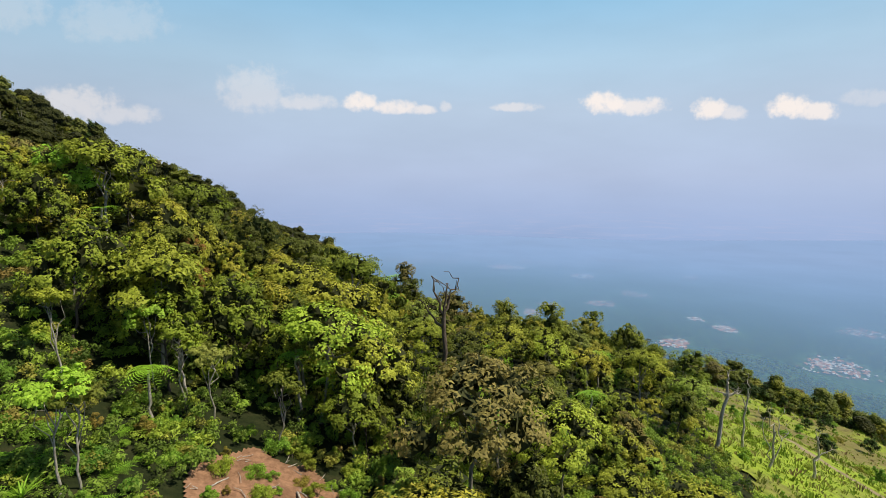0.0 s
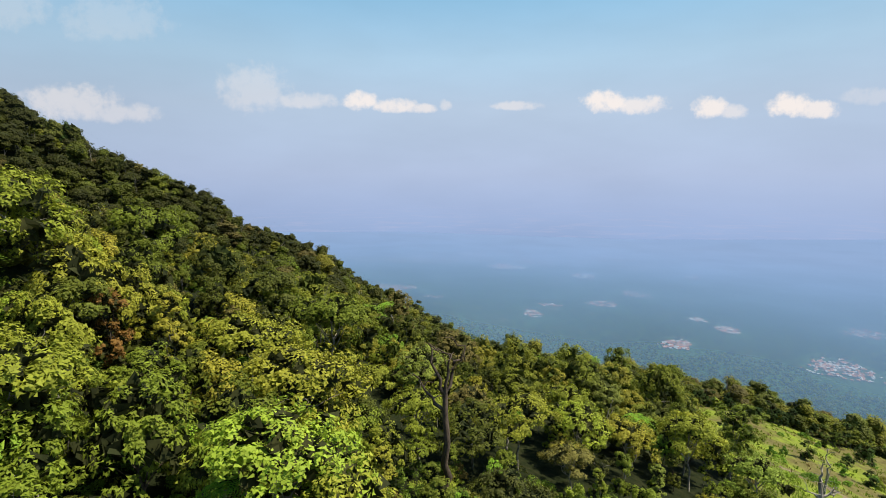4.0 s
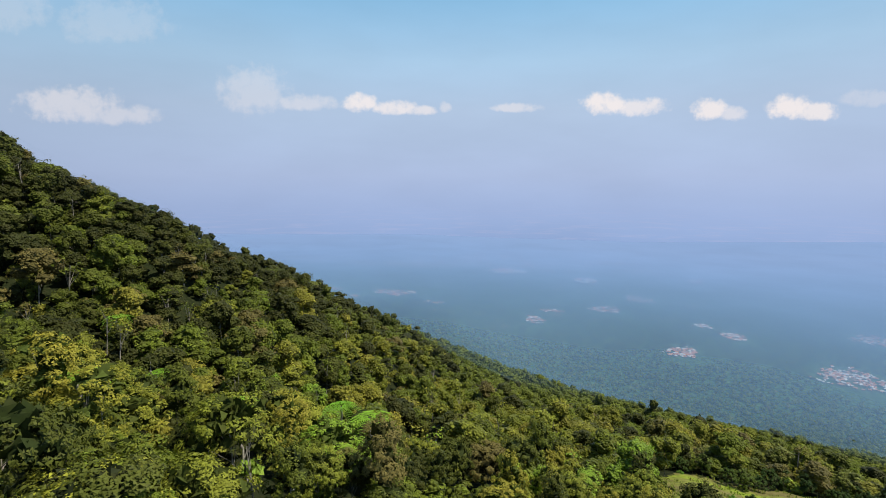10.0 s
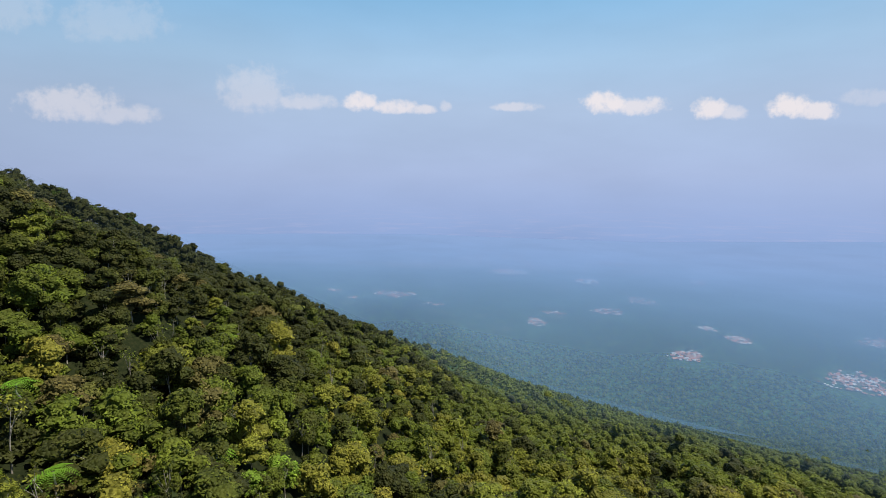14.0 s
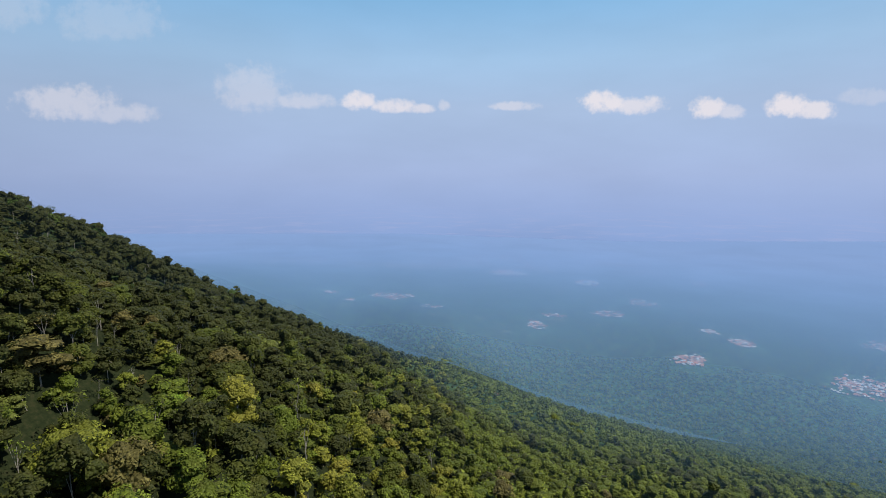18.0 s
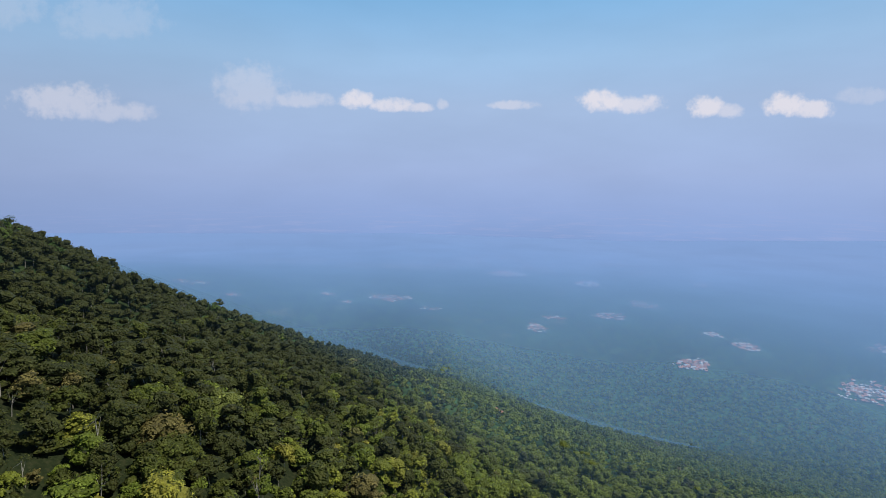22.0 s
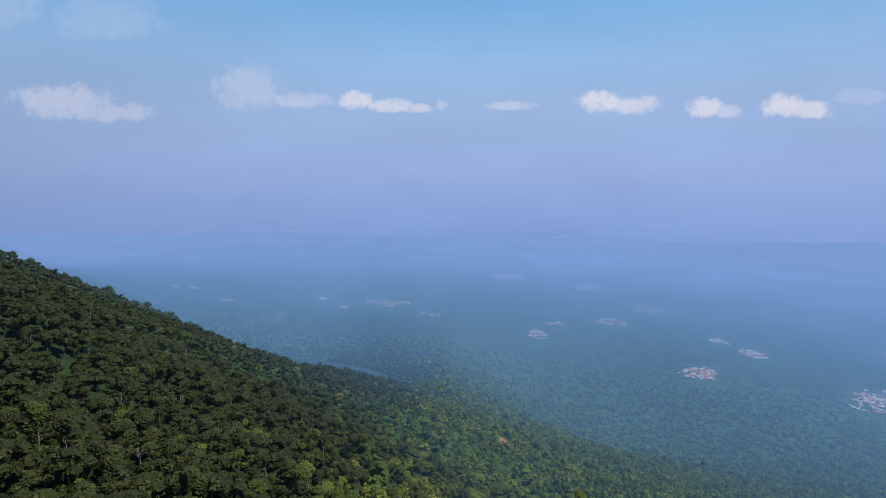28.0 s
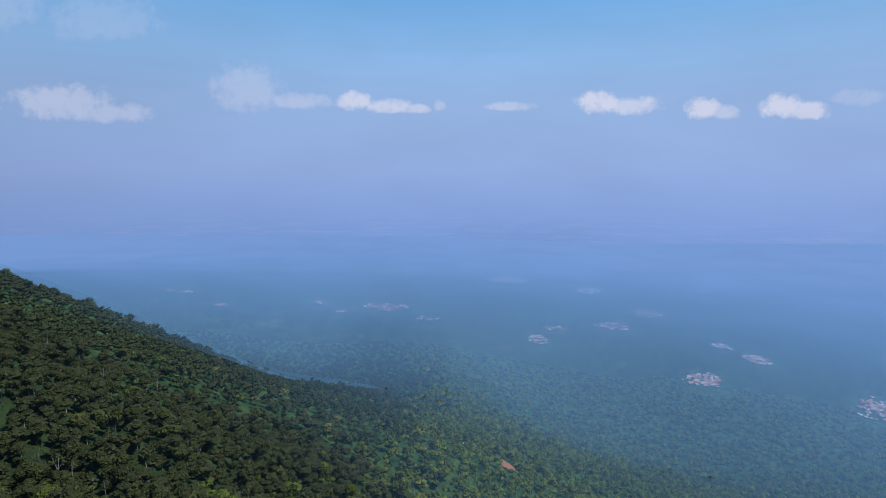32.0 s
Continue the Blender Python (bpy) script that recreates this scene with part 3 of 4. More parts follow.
def tube(points, radii, sides=6):
    """A tapered tube along points: vertices and quads, open at its foot."""
    p = np.asarray(points, float)
    way = unit(np.gradient(p, axis=0))
    ref = np.where(np.abs(way[:, 2:]) > 0.9, (1.0, 0, 0), (0, 0, 1.0))
    a = unit(np.cross(way, ref))
    b = np.cross(way, a)
    ang = np.arange(sides) * 2 * math.pi / sides
    ring = p[:, None] + (a[:, None] * np.cos(ang)[:, None] + b[:, None] * np.sin(ang)[:, None]) * np.asarray(radii)[:, None, None]
    ids = np.arange(len(p) * sides).reshape(len(p), sides)
    nxt = np.roll(ids, -1, 1)
    return ring.reshape(-1, 3), np.stack([ids[:-1], nxt[:-1], nxt[1:], ids[1:]], -1).reshape(-1, 4)


def gather(pieces):
    """Joins (vertices, faces) pieces of one face size."""
    vs, fs, n = [], [], 0
    for v, f in pieces:
        vs.append(v)
        fs.append(f + n)
        n += len(v)
    return np.concatenate(vs), np.concatenate(fs)


def bent(r, a, b, n=5, wander=0.12):
    a, b = np.asarray(a, float), np.asarray(b, float)
    t = np.linspace(0, 1, n)[:, None]
    off = r.normal(size=(n, 3)) * wander * np.linalg.norm(b - a) * 0.35
    off[0] = off[-1] = 0
    return a + (b - a) * t + off


def trunk_arrays(r, centres, low, high, thick, limbs=7, fine=True):
    """A trunk and limbs that reach the clumps."""
    top = np.array([centres[:, 0].mean(), centres[:, 1].mean(), low + (high - low) * 0.55])
    line = bent(r, (0, 0, -0.6), top, 7, 0.07)
    pieces = [tube(line, np.linspace(thick, thick * 0.35, 7), 7) if fine else tube(line[::3], np.linspace(thick, thick * 0.35, 3), 4)]
    for c in centres[r.permutation(len(centres))[:limbs]]:
        k = r.uniform(0.45, 0.95)
        start = line[0] + (top - line[0]) * k
        i = int(k * 6)
        start = line[i] + (line[min(i + 1, 6)] - line[i]) * (k * 6 - i)
        n = 5 if fine else 2
        pieces.append(tube(bent(r, start, c, n, 0.2), np.linspace(thick * 0.42, thick * 0.1, n), n if fine else 3))
    return gather(pieces)


# ---- forest ----
rng = np.random.RandomState(7)


def scatter(r, x0, x1, y0, y1, cell):
    xs, ys = np.meshgrid(np.arange(x0, x1, cell), np.arange(y0, y1, cell))
    xs, ys = xs + (np.arange(xs.shape[0]) % 2)[:, None] * cell / 2, ys
    xs, ys = xs + r.uniform(-0.42, 0.42, xs.shape) * cell, ys + r.uniform(-0.42, 0.42, ys.shape) * cell
    return xs.ravel(), ys.ravel()


def plot_free(x, y, rim=0.0):
    return ~(inside(x, y, GRASS_PLOT) | inside(x, y, EARTH_PLOT))


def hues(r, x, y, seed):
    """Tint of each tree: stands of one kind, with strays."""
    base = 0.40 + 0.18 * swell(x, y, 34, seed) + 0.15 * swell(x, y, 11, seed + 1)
    far = np.clip((y - 230) / 170, 0, 1) * np.clip((40 - x) / 120, 0, 1)                     # lower tint down the ridge: shade over the slope put into leaf colour
    # left tints lowered and right ones raised, to paint the light's falloff
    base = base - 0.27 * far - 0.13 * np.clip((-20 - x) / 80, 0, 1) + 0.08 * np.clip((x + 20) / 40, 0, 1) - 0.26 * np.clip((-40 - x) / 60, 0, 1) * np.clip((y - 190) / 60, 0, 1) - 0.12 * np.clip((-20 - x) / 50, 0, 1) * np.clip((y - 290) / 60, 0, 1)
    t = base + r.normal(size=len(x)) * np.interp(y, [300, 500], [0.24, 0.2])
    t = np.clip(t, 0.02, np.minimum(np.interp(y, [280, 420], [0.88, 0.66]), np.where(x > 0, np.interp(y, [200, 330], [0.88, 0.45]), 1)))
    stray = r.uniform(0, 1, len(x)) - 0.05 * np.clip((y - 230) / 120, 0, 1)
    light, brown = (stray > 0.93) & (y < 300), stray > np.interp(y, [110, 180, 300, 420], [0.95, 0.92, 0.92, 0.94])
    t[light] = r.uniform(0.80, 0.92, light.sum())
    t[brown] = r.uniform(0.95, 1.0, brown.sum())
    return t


def forest(name, r, x, y, templates, sizes, label, mats):
    """One mesh of many trees at places x, y, each a turned and scaled template."""
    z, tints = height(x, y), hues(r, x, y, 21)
    turn, kind = r.uniform(0, 6.28, len(x)), r.randint(0, len(templates), len(x))
    vs, quads, tris, mi_q, mi_t, tt, n = [], [], [], [], [], [], 0
    for k, (tv, tq, tf, mq, mt) in enumerate(templates):
        sel = np.nonzero(kind == k)[0]
        if not len(sel):
            continue
        c, s = np.cos(turn[sel])[:, None], np.sin(turn[sel])[:, None]
        w, h = sizes[sel][:, None] * r.uniform(0.9, 1.15, (len(sel), 1)), sizes[sel][:, None] * r.uniform(0.72, 1.2, (len(sel), 1))
        px = (tv[None, :, 0] * c - tv[None, :, 1] * s) * w + x[sel][:, None]
        py = (tv[None, :, 0] * s + tv[None, :, 1] * c) * w + y[sel][:, None]
        pz = tv[None, :, 2] * h + z[sel][:, None]
        vs.append(np.stack([px, py, pz], -1).reshape(-1, 3))
        shift = (n + np.arange(len(sel)) * len(tv))[:, None, None]
        quads.append((tq[None] + shift).reshape(-1, 4))
        tris.append((tf[None] + shift).reshape(-1, 3))
        mi_q.append(np.tile(mq, len(sel)))
        mi_t.append(np.tile(mt, len(sel)))
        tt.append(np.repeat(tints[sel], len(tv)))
        n += len(sel) * len(tv)
    me = build(name, np.concatenate(vs), [np.concatenate(quads), np.concatenate(tris)], mats,
               [np.concatenate(mi_q), np.concatenate(mi_t)], np.concatenate(tt))
    return tagged(new(name, me), label, "forest", kind="stuff")


def template(r, shape, lobes, each, wide, low, high, per, size, limbs, inner=10, solid=0.0, plain=False):
    c, rad, tufts, small, squat = lobed(r, shape, lobes, wide, low, high, each)
    lv, lf = clump_leaves(r, tufts, small, per, size, 0.35, (0, 0, low + 0.35 * (high - low)))
    # leaves that would sit inside a neighbouring lobe are left out
    mids = lv.reshape(-1, 3, 3).mean(1)
    off = (mids[:, None] - c[None]) * (1, 1, 1 / squat)
    keep = ((off**2).sum(-1) < (rad * 0.76) ** 2).sum(1) == 0
    lv = lv.reshape(-1, 3, 3)[keep].reshape(-1, 3)
    lf = np.arange(len(lv)).reshape(-1, 3)
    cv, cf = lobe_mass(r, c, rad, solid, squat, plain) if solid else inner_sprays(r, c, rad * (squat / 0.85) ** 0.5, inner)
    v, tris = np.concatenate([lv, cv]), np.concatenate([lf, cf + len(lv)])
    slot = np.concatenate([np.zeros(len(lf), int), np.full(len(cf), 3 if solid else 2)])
    quads = np.zeros((0, 4), int)
    if limbs:
        tv, tf = trunk_arrays(r, c, low, high, 0.13, limbs, False)
        quads, v = tf + len(v), np.concatenate([v, tv])
    return v, quads, tris, np.ones(len(quads), int), slot


SHAPES = ("round", "dome", "tall", "round", "layered", "round", "tall", "dome")
edge_t = [template(rng, SHAPES[i % 8], 10 + i % 4, 10, rng.uniform(3.2, 4.4), rng.uniform(1.6, 3.0), rng.uniform(7.6, 10.8), 60, 0.16, 5, 16) for i in range(12)]
near_t = [template(rng, SHAPES[i % 8], 9 + i % 4, 9, rng.uniform(3.4, 4.8), rng.uniform(1.0, 2.2), rng.uniform(7.6, 10.8), 12, 0.25, 3, 0, 0.88) for i in range(14)]
low_wood = [template(rng, "round", 4, 6, rng.uniform(2.2, 3.2), 0.2, rng.uniform(2.4, 4.0), 4, 0.34, 0, 0, 1.0, True) for i in range(5)]
bare_t = [template(rng, "umbrella", 5, 4, rng.uniform(2.2, 3.2), 4.5, rng.uniform(8.5, 11), 4, 0.3, 7, 2) for i in range(3)]
far_t = [template(rng, SHAPES[i % 8], 6 + i % 3, 6, rng.uniform(3.4, 5.0), rng.uniform(1.0, 2.4), rng.uniform(7.4, 11.2), 4, 0.42, 1, 0, 0.92) for i in range(14)]
dim_t = [template(rng, SHAPES[i % 8], 4, 3, rng.uniform(3.6, 5.2), 0.4, rng.uniform(6.0, 9.6), 2, 0.8, 0, 0, 1.15, True) for i in range(10)]
speck_t = [template(rng, "round", 1, 3, rng.uniform(4.4, 6.8) * 1.6, 0.2, rng.uniform(6, 9), 2, 1.4, 0, 0, 1.2, True) for i in range(6)]

NEAR_END, MID_END, FAR_END, DIM_END = 98, 300, 560, 1000


def grown(r, n):
    """Sizes of a mixed stand: many middling trees, some small ones and a few that stand out."""
    s = np.clip(np.exp(r.normal(size=n) * 0.3) * 0.95, 0.5, 1.7)
    s[r.uniform(0, 1, n) > 0.9] *= 1.25
    return s


def in_view(x, y):
    return np.abs(x) < 0.92 * y + 14


x, y = scatter(rng, -330, 300, NEAR_END, MID_END, 6.7)
keep = plot_free(x, y) & in_view(x, y)
x, y = x[keep], y[keep]
close = (y < 172) & (x > -95)
forest("hillside_forest", rng, x[close], y[close], edge_t + bare_t[:1], np.clip(grown(rng, close.sum()), 0.6, 1.15), "leafy mixed forest trees on the steep hillside", [leaf_stuff, bark_pale, crown_shade, leaf_mass])
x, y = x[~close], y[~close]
forest("middle_forest", rng, x, y, near_t + bare_t[:2], np.minimum(np.minimum(grown(rng, len(x)) * 1.08, 1.55), np.where(x > -30, np.interp(y, [100, 210], [1.0, 1.5]), np.interp(y, [100, 180], [1.15, 1.55]))), "dense mixed green tropical forest on a steep slope", [leaf_stuff, bark_pale, crown_shade, leaf_mass])

x, y = scatter(rng, -340, 300, NEAR_END - 38, MID_END + 130, 6.4)
keep = plot_free(x, y) & in_view(x, y) & ~((y < 92) & (x > -18))
x, y = x[keep], y[keep]
forest("understorey", rng, x, y, low_wood, rng.uniform(0.9, 1.5, len(x)), "low bushy growth between the forest trees", [leaf_stuff, bark_pale, crown_shade, leaf_mass])

SCAR = [(50, 684), (70, 684), (73, 742), (54, 744)]
x, y = scatter(rng, -560, 420, MID_END, FAR_END, 6.9)
keep = in_view(x, y)
x, y = x[keep], y[keep]
forest("far_forest", rng, x, y, far_t + bare_t[1:2], np.minimum(grown(rng, len(x)) * 1.08, 1.55), "hazy dark green forest on the lower mountainside", [leaf_stuff, bark_pale, crown_shade, leaf_mass])

x, y = scatter(rng, -820, 800, FAR_END, DIM_END, 8.8)
keep = in_view(x, y) & ~inside(x, y, SCAR)
x, y = x[keep], y[keep]
forest("foot_forest", rng, x, y, dim_t, np.clip(grown(rng, len(x)), 0.6, 1.35), "dim hazy forest at the mountain foot", [canopy_stuff, bark_pale, crown_shade, canopy_stuff])

# trees of the plain
t = rng.uniform(0, 1, 13000)
y = 985 * (3300 / 985) ** t
x = rng.uniform(-1, 1, len(y)) * (0.9 * y + 30)
keep = rng.uniform(0, 1, len(x)) < 0.8 + 0.5 * swell(x, y, 160, 9)
for cx, cy, hw, hd, count in VILLAGES:
    keep &= ((x - cx) / (hw * 1.4)) ** 2 + ((y - cy + hd * 0.7) / (hd * 2.0)) ** 2 > 1
x, y = x[keep], y[keep]
forest("plain_forest", rng, x, y, speck_t, rng.uniform(0.8, 1.9, len(x)), "blue green woods of the hazy lowland plain", [canopy_stuff, bark_pale, crown_shade, canopy_stuff])

x, y = scatter(rng, -1900, 1900, 990, 2400, 16.0)
keep = in_view(x, y) & (rng.uniform(0, 1, len(x)) < np.interp(y, [990, 1500, 2400], [1.0, 0.85, 0.35]))
for cx, cy, hw, hd, count in VILLAGES:
    keep &= ((x - cx) / (hw * 1.4)) ** 2 + ((y - cy + hd * 0.7) / (hd * 2.0)) ** 2 > 1
x, y = x[keep], y[keep]
forest("lowland_wood", rng, x, y, speck_t, rng.uniform(0.8, 1.6, len(x)), "dense blue green wood where the plain begins", [canopy_stuff, bark_pale, crown_shade, canopy_stuff])

# forest behind and beside the start
x, y = scatter(rng, -150, 130, -110, 100, 11.0)
keep = ~((np.abs(x) < 0.95 * y + 12) & (y > -6)) & (np.hypot(x, y) > 16) & ~((x > -75) & (y > -60)) & plot_free(x, y) & (height(x, y) < 30)
x, y = x[keep], y[keep]
forest("flank_forest", rng, x, y, dim_t, rng.uniform(1.0, 1.5, len(x)) * 1.2, "green forest on the flank behind the viewpoint", [canopy_stuff, bark_pale, crown_shade, canopy_stuff])


def part(name, data, parent, label=""):
    """A mesh as one part under a thing."""
    ob = new(name, data)
    ob.parent = parent
    if label:
        ob["label"] = label
    return ob


def hang(kind, me_parts, label, category, group=""):
    """A thing: an Empty at its base that carries its parts."""
    base = new(kind)
    base.empty_display_size = 0.5
    for name, me, *words in me_parts:
        part(name, me, base, *words)
    return tagged(base, label, category, group)


# ---- the nearest trees, one by one ----
def near_tree(r, shape, wide, low, high, clumps, per, size, bark, label, leaf=leaf_thing):
    v, lf, cf, c, rad = crown_arrays(r, shape, clumps, wide, low, high, per, size, 0.6)
    crown = build("crown", v, [lf, cf], [leaf, gap_shade], [np.zeros(len(lf), int), np.ones(len(cf), int)])
    tv, tf = trunk_arrays(r, c, low, high, wide * 0.034, 8)
    trunk = build("trunk", tv, [tf], [bark], smooth=True)
    return hang("broadleaf_tree", [("trunk", trunk), ("crown", crown)], label, "tree", "trees of the near slope")


TREE_KINDS = [
    ("umbrella", 4.2, 3.6, 8.8, 21, 200, 0.155, bark_pale, "spreading broadleaf tree with a flat olive crown"),
    ("round", 3.2, 1.2, 7.4, 18, 200, 0.155, bark_dark, "rounded dense green broadleaf tree on the slope"),
    ("tall", 2.5, 2.2, 9.4, 17, 190, 0.15, bark_pale, "tall slender broadleaf tree with a pale trunk"),
    ("dome", 4.3, 1.0, 7.2, 22, 200, 0.16, bark_dark, "broad bushy forest tree with a domed crown"),
    ("umbrella", 3.3, 3.2, 7.6, 16, 180, 0.15, bark_pale, "layered forest tree with thin pale limbs"),
    ("tall", 3.0, 1.4, 8.2, 18, 190, 0.155, bark_dark, "shaggy green forest tree among its neighbours"),
    ("round", 2.6, 0.8, 5.4, 14, 190, 0.15, bark_dark, "small leafy understorey tree on the slope"),
    ("umbrella", 3.0, 2.6, 6.6, 9, 120, 0.13, bark_pale, "sparse forest tree with bare pale branches showing"),
]
r = np.random.RandomState(31)
tree_stock = [near_tree(r, *k) for k in TREE_KINDS]
x, y = scatter(rng, -110, 96, 26, NEAR_END, 5.0)
edge = 0.92 * y + 6
keep = plot_free(x, y) & (np.abs(x) < edge) & ~((x > -34) & (x < -2) & (y < 41)) & ~((x < -30) & (y < 33)) & ~((x > -40) & (x < -20) & (y < 46)) & (np.hypot(x, y - 65) > 2.6) & ~((x > 21) & (y < 64)) & (np.hypot(x + 14, y - 45) > 4)
x, y = x[keep], y[keep]
order = np.argsort(np.hypot(x, y - 20))
x, y = x[order], y[order]
z = height(x, y)
N_NEAR = len(x)
for i, (a, b, c) in enumerate(zip(x, y, z)):
    k = rng.randint(0, len(tree_stock))
    s = rng.uniform(0.85, 1.3) if b < 58 and a < 4 or a < -14 else rng.uniform(0.6, 0.88)
    m = pose(a, b, c, rng.uniform(-4, 4), rng.uniform(-4, 4), rng.uniform(0, 360)) @ Matrix.Diagonal((s, s, s * rng.uniform(0.9, 1.15), 1))
    if i < len(tree_stock):
        tree_stock[i].matrix_basis = m
    else:
        copy_thing(tree_stock[k], m)

russet_leaf = leaf_material("russet_leaves", ((0.0, (0.21, 0.10, 0.03)), (1.0, (0.26, 0.14, 0.035))), True)
russet = near_tree(r, "tall", 2.6, 2.0, 9.0, 16, 170, 0.15, bark_dark, "russet leaved tree standing out of the green", russet_leaf)
russet.matrix_basis = pose(-32, 67, float(height(-32, 67)), 0, 0, 40)

# ---- haze painted on a sheet over the lowland ----
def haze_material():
    m = Mat("painted_distance_haze")
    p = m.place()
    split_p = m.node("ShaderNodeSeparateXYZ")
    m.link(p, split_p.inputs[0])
    # stands in for aerial haze: the sheet's cover is painted thicker with distance
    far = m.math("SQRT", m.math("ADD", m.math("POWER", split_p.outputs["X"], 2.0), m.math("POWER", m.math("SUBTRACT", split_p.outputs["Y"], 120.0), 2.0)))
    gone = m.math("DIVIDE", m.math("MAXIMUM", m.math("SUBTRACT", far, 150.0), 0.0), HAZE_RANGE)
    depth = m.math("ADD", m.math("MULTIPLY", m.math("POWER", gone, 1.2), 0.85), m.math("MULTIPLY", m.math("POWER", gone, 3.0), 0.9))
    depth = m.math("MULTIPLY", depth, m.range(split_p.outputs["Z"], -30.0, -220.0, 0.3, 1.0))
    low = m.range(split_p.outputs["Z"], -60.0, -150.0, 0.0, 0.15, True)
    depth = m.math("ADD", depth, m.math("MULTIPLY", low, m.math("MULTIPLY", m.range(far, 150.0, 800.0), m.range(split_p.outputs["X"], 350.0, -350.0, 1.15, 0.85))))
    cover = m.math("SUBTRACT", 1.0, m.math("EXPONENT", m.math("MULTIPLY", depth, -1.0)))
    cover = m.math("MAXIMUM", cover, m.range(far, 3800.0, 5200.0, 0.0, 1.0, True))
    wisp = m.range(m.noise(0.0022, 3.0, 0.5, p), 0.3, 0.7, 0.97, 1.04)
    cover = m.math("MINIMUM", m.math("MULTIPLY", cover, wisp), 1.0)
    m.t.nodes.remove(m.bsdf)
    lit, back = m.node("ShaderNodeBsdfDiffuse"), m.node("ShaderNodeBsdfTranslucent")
    # haze tone painted by distance: blue where thin, paler far out
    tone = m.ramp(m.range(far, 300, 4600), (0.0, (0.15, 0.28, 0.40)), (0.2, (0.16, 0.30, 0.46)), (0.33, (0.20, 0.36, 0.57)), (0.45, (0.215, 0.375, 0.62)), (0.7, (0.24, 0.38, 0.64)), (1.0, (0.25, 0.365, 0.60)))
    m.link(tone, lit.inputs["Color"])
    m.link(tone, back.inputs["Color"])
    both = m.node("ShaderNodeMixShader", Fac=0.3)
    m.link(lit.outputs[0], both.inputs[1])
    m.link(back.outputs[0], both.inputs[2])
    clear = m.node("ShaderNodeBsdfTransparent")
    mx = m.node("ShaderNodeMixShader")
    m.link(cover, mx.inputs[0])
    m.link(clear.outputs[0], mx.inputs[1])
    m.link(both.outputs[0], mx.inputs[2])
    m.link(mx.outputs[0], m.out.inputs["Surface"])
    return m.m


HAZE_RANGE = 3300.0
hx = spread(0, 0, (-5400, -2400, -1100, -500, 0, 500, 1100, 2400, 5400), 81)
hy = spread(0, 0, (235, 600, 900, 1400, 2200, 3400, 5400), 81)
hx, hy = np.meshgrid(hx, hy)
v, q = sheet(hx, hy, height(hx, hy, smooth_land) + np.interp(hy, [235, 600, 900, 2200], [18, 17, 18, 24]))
tagged(new("haze_layer", build("haze_layer", v, [q], [haze_material()], smooth=True)), "sheet over the lowland plain with blue distance haze painted on", "haze", kind="stuff")

# ---- undergrowth round the cleared earth ----
r = np.random.RandomState(77)


def shrub(r, wide, high, clumps, per, size, label):
    c, rad = crown_plan(r, "round", clumps, wide, 0.0, high)
    c[:, 2] = np.maximum(c[:, 2], 0.15)
    v, f = clump_leaves(r, c, rad * 0.9, per, size, 0.6)
    cv, cf = inner_sprays(r, c, rad * 0.9, 8)
    leaves = build("leaves", np.concatenate([v, cv]), [f, cf + len(v)], [shrub_leaf])
    stems = [tube(bent(r, (0, 0, -0.3), k, 4, 0.2), np.linspace(0.035, 0.012, 4), 4) for k in c[:5]]
    sv, sf = gather(stems)
    return hang("shrub", [("leaves", leaves), ("stems", build("stems", sv, [sf], [bark_dark]))], label, "shrub", "shrubs of the hillside")


shrub_stock = [shrub(r, 1.1, 1.3, 12, 130, 0.09, "bright green leafy shrub on cleared ground"), shrub(r, 1.5, 1.7, 14, 130, 0.095, "rounded green bush on the hillside"),
               shrub(r, 0.8, 1.9, 11, 120, 0.085, "upright weedy green shrub on the slope"), shrub(r, 1.9, 1.3, 15, 120, 0.095, "low spreading shrub on the slope")]


def strew(stock, places, lo, hi, tilt=5, first=True):
    """Sets copies of the stock at places; the stock itself takes the first of them."""
    for i, (a, b) in enumerate(places):
        s = rng.uniform(lo, hi)
        m = pose(a, b, float(height(a, b)), rng.uniform(-tilt, tilt), rng.uniform(-tilt, tilt), rng.uniform(0, 360)) @ Matrix.Diagonal((s, s, s, 1))
        if first and i < len(stock):
            stock[i].matrix_basis = m
        else:
            copy_thing(stock[rng.randint(0, len(stock))], m)


places = []
while len(places) < 100:                                # thick round the rim of the clearing
    a, b = rng.uniform(-38, 2), rng.uniform(24, 45)
    if not inside(a, b, EARTH_PLOT) and abs(a) < 0.95 * b + 3 and not (b < 33 and -20 < a < -1) and math.hypot(a + 26, b - 30) > 3.2:
        places.append((a, b))
strew(shrub_stock, places, 0.55, 1.1)
inner = [(-17, 37.5), (-15.4, 35.2), (-13.6, 38.5), (-12.2, 37.2), (-11.2, 39.5), (-9.6, 36.6), (-8.8, 34), (-7.2, 38.4), (-6.2, 34.6), (-5.2, 36.6), (-14.4, 31.4), (-10.6, 33), (-4.4, 33.4), (-16.4, 33.6), (-8, 31.4), (-15, 38.8), (-12.6, 33.8), (-10.2, 37.9), (-9.2, 39.6), (-6.4, 36), (-13.4, 36.2), (-7.4, 33), (-17.2, 40), (-11.6, 41), (-5.4, 38)]
strew(shrub_stock, inner, 0.45, 0.95, first=False)
places = []
while len(places) < 170:                                # on the grassy shoulder
    a, b = rng.uniform(34, 200), rng.uniform(45, 204)
    if inside(a, b, GRASS_PLOT) and swell(a, b, 26, 15) > -0.15:
        places.append((a, b))
strew(shrub_stock, [p for p in places if p[1] < 105], 0.5, 1.1, first=False)
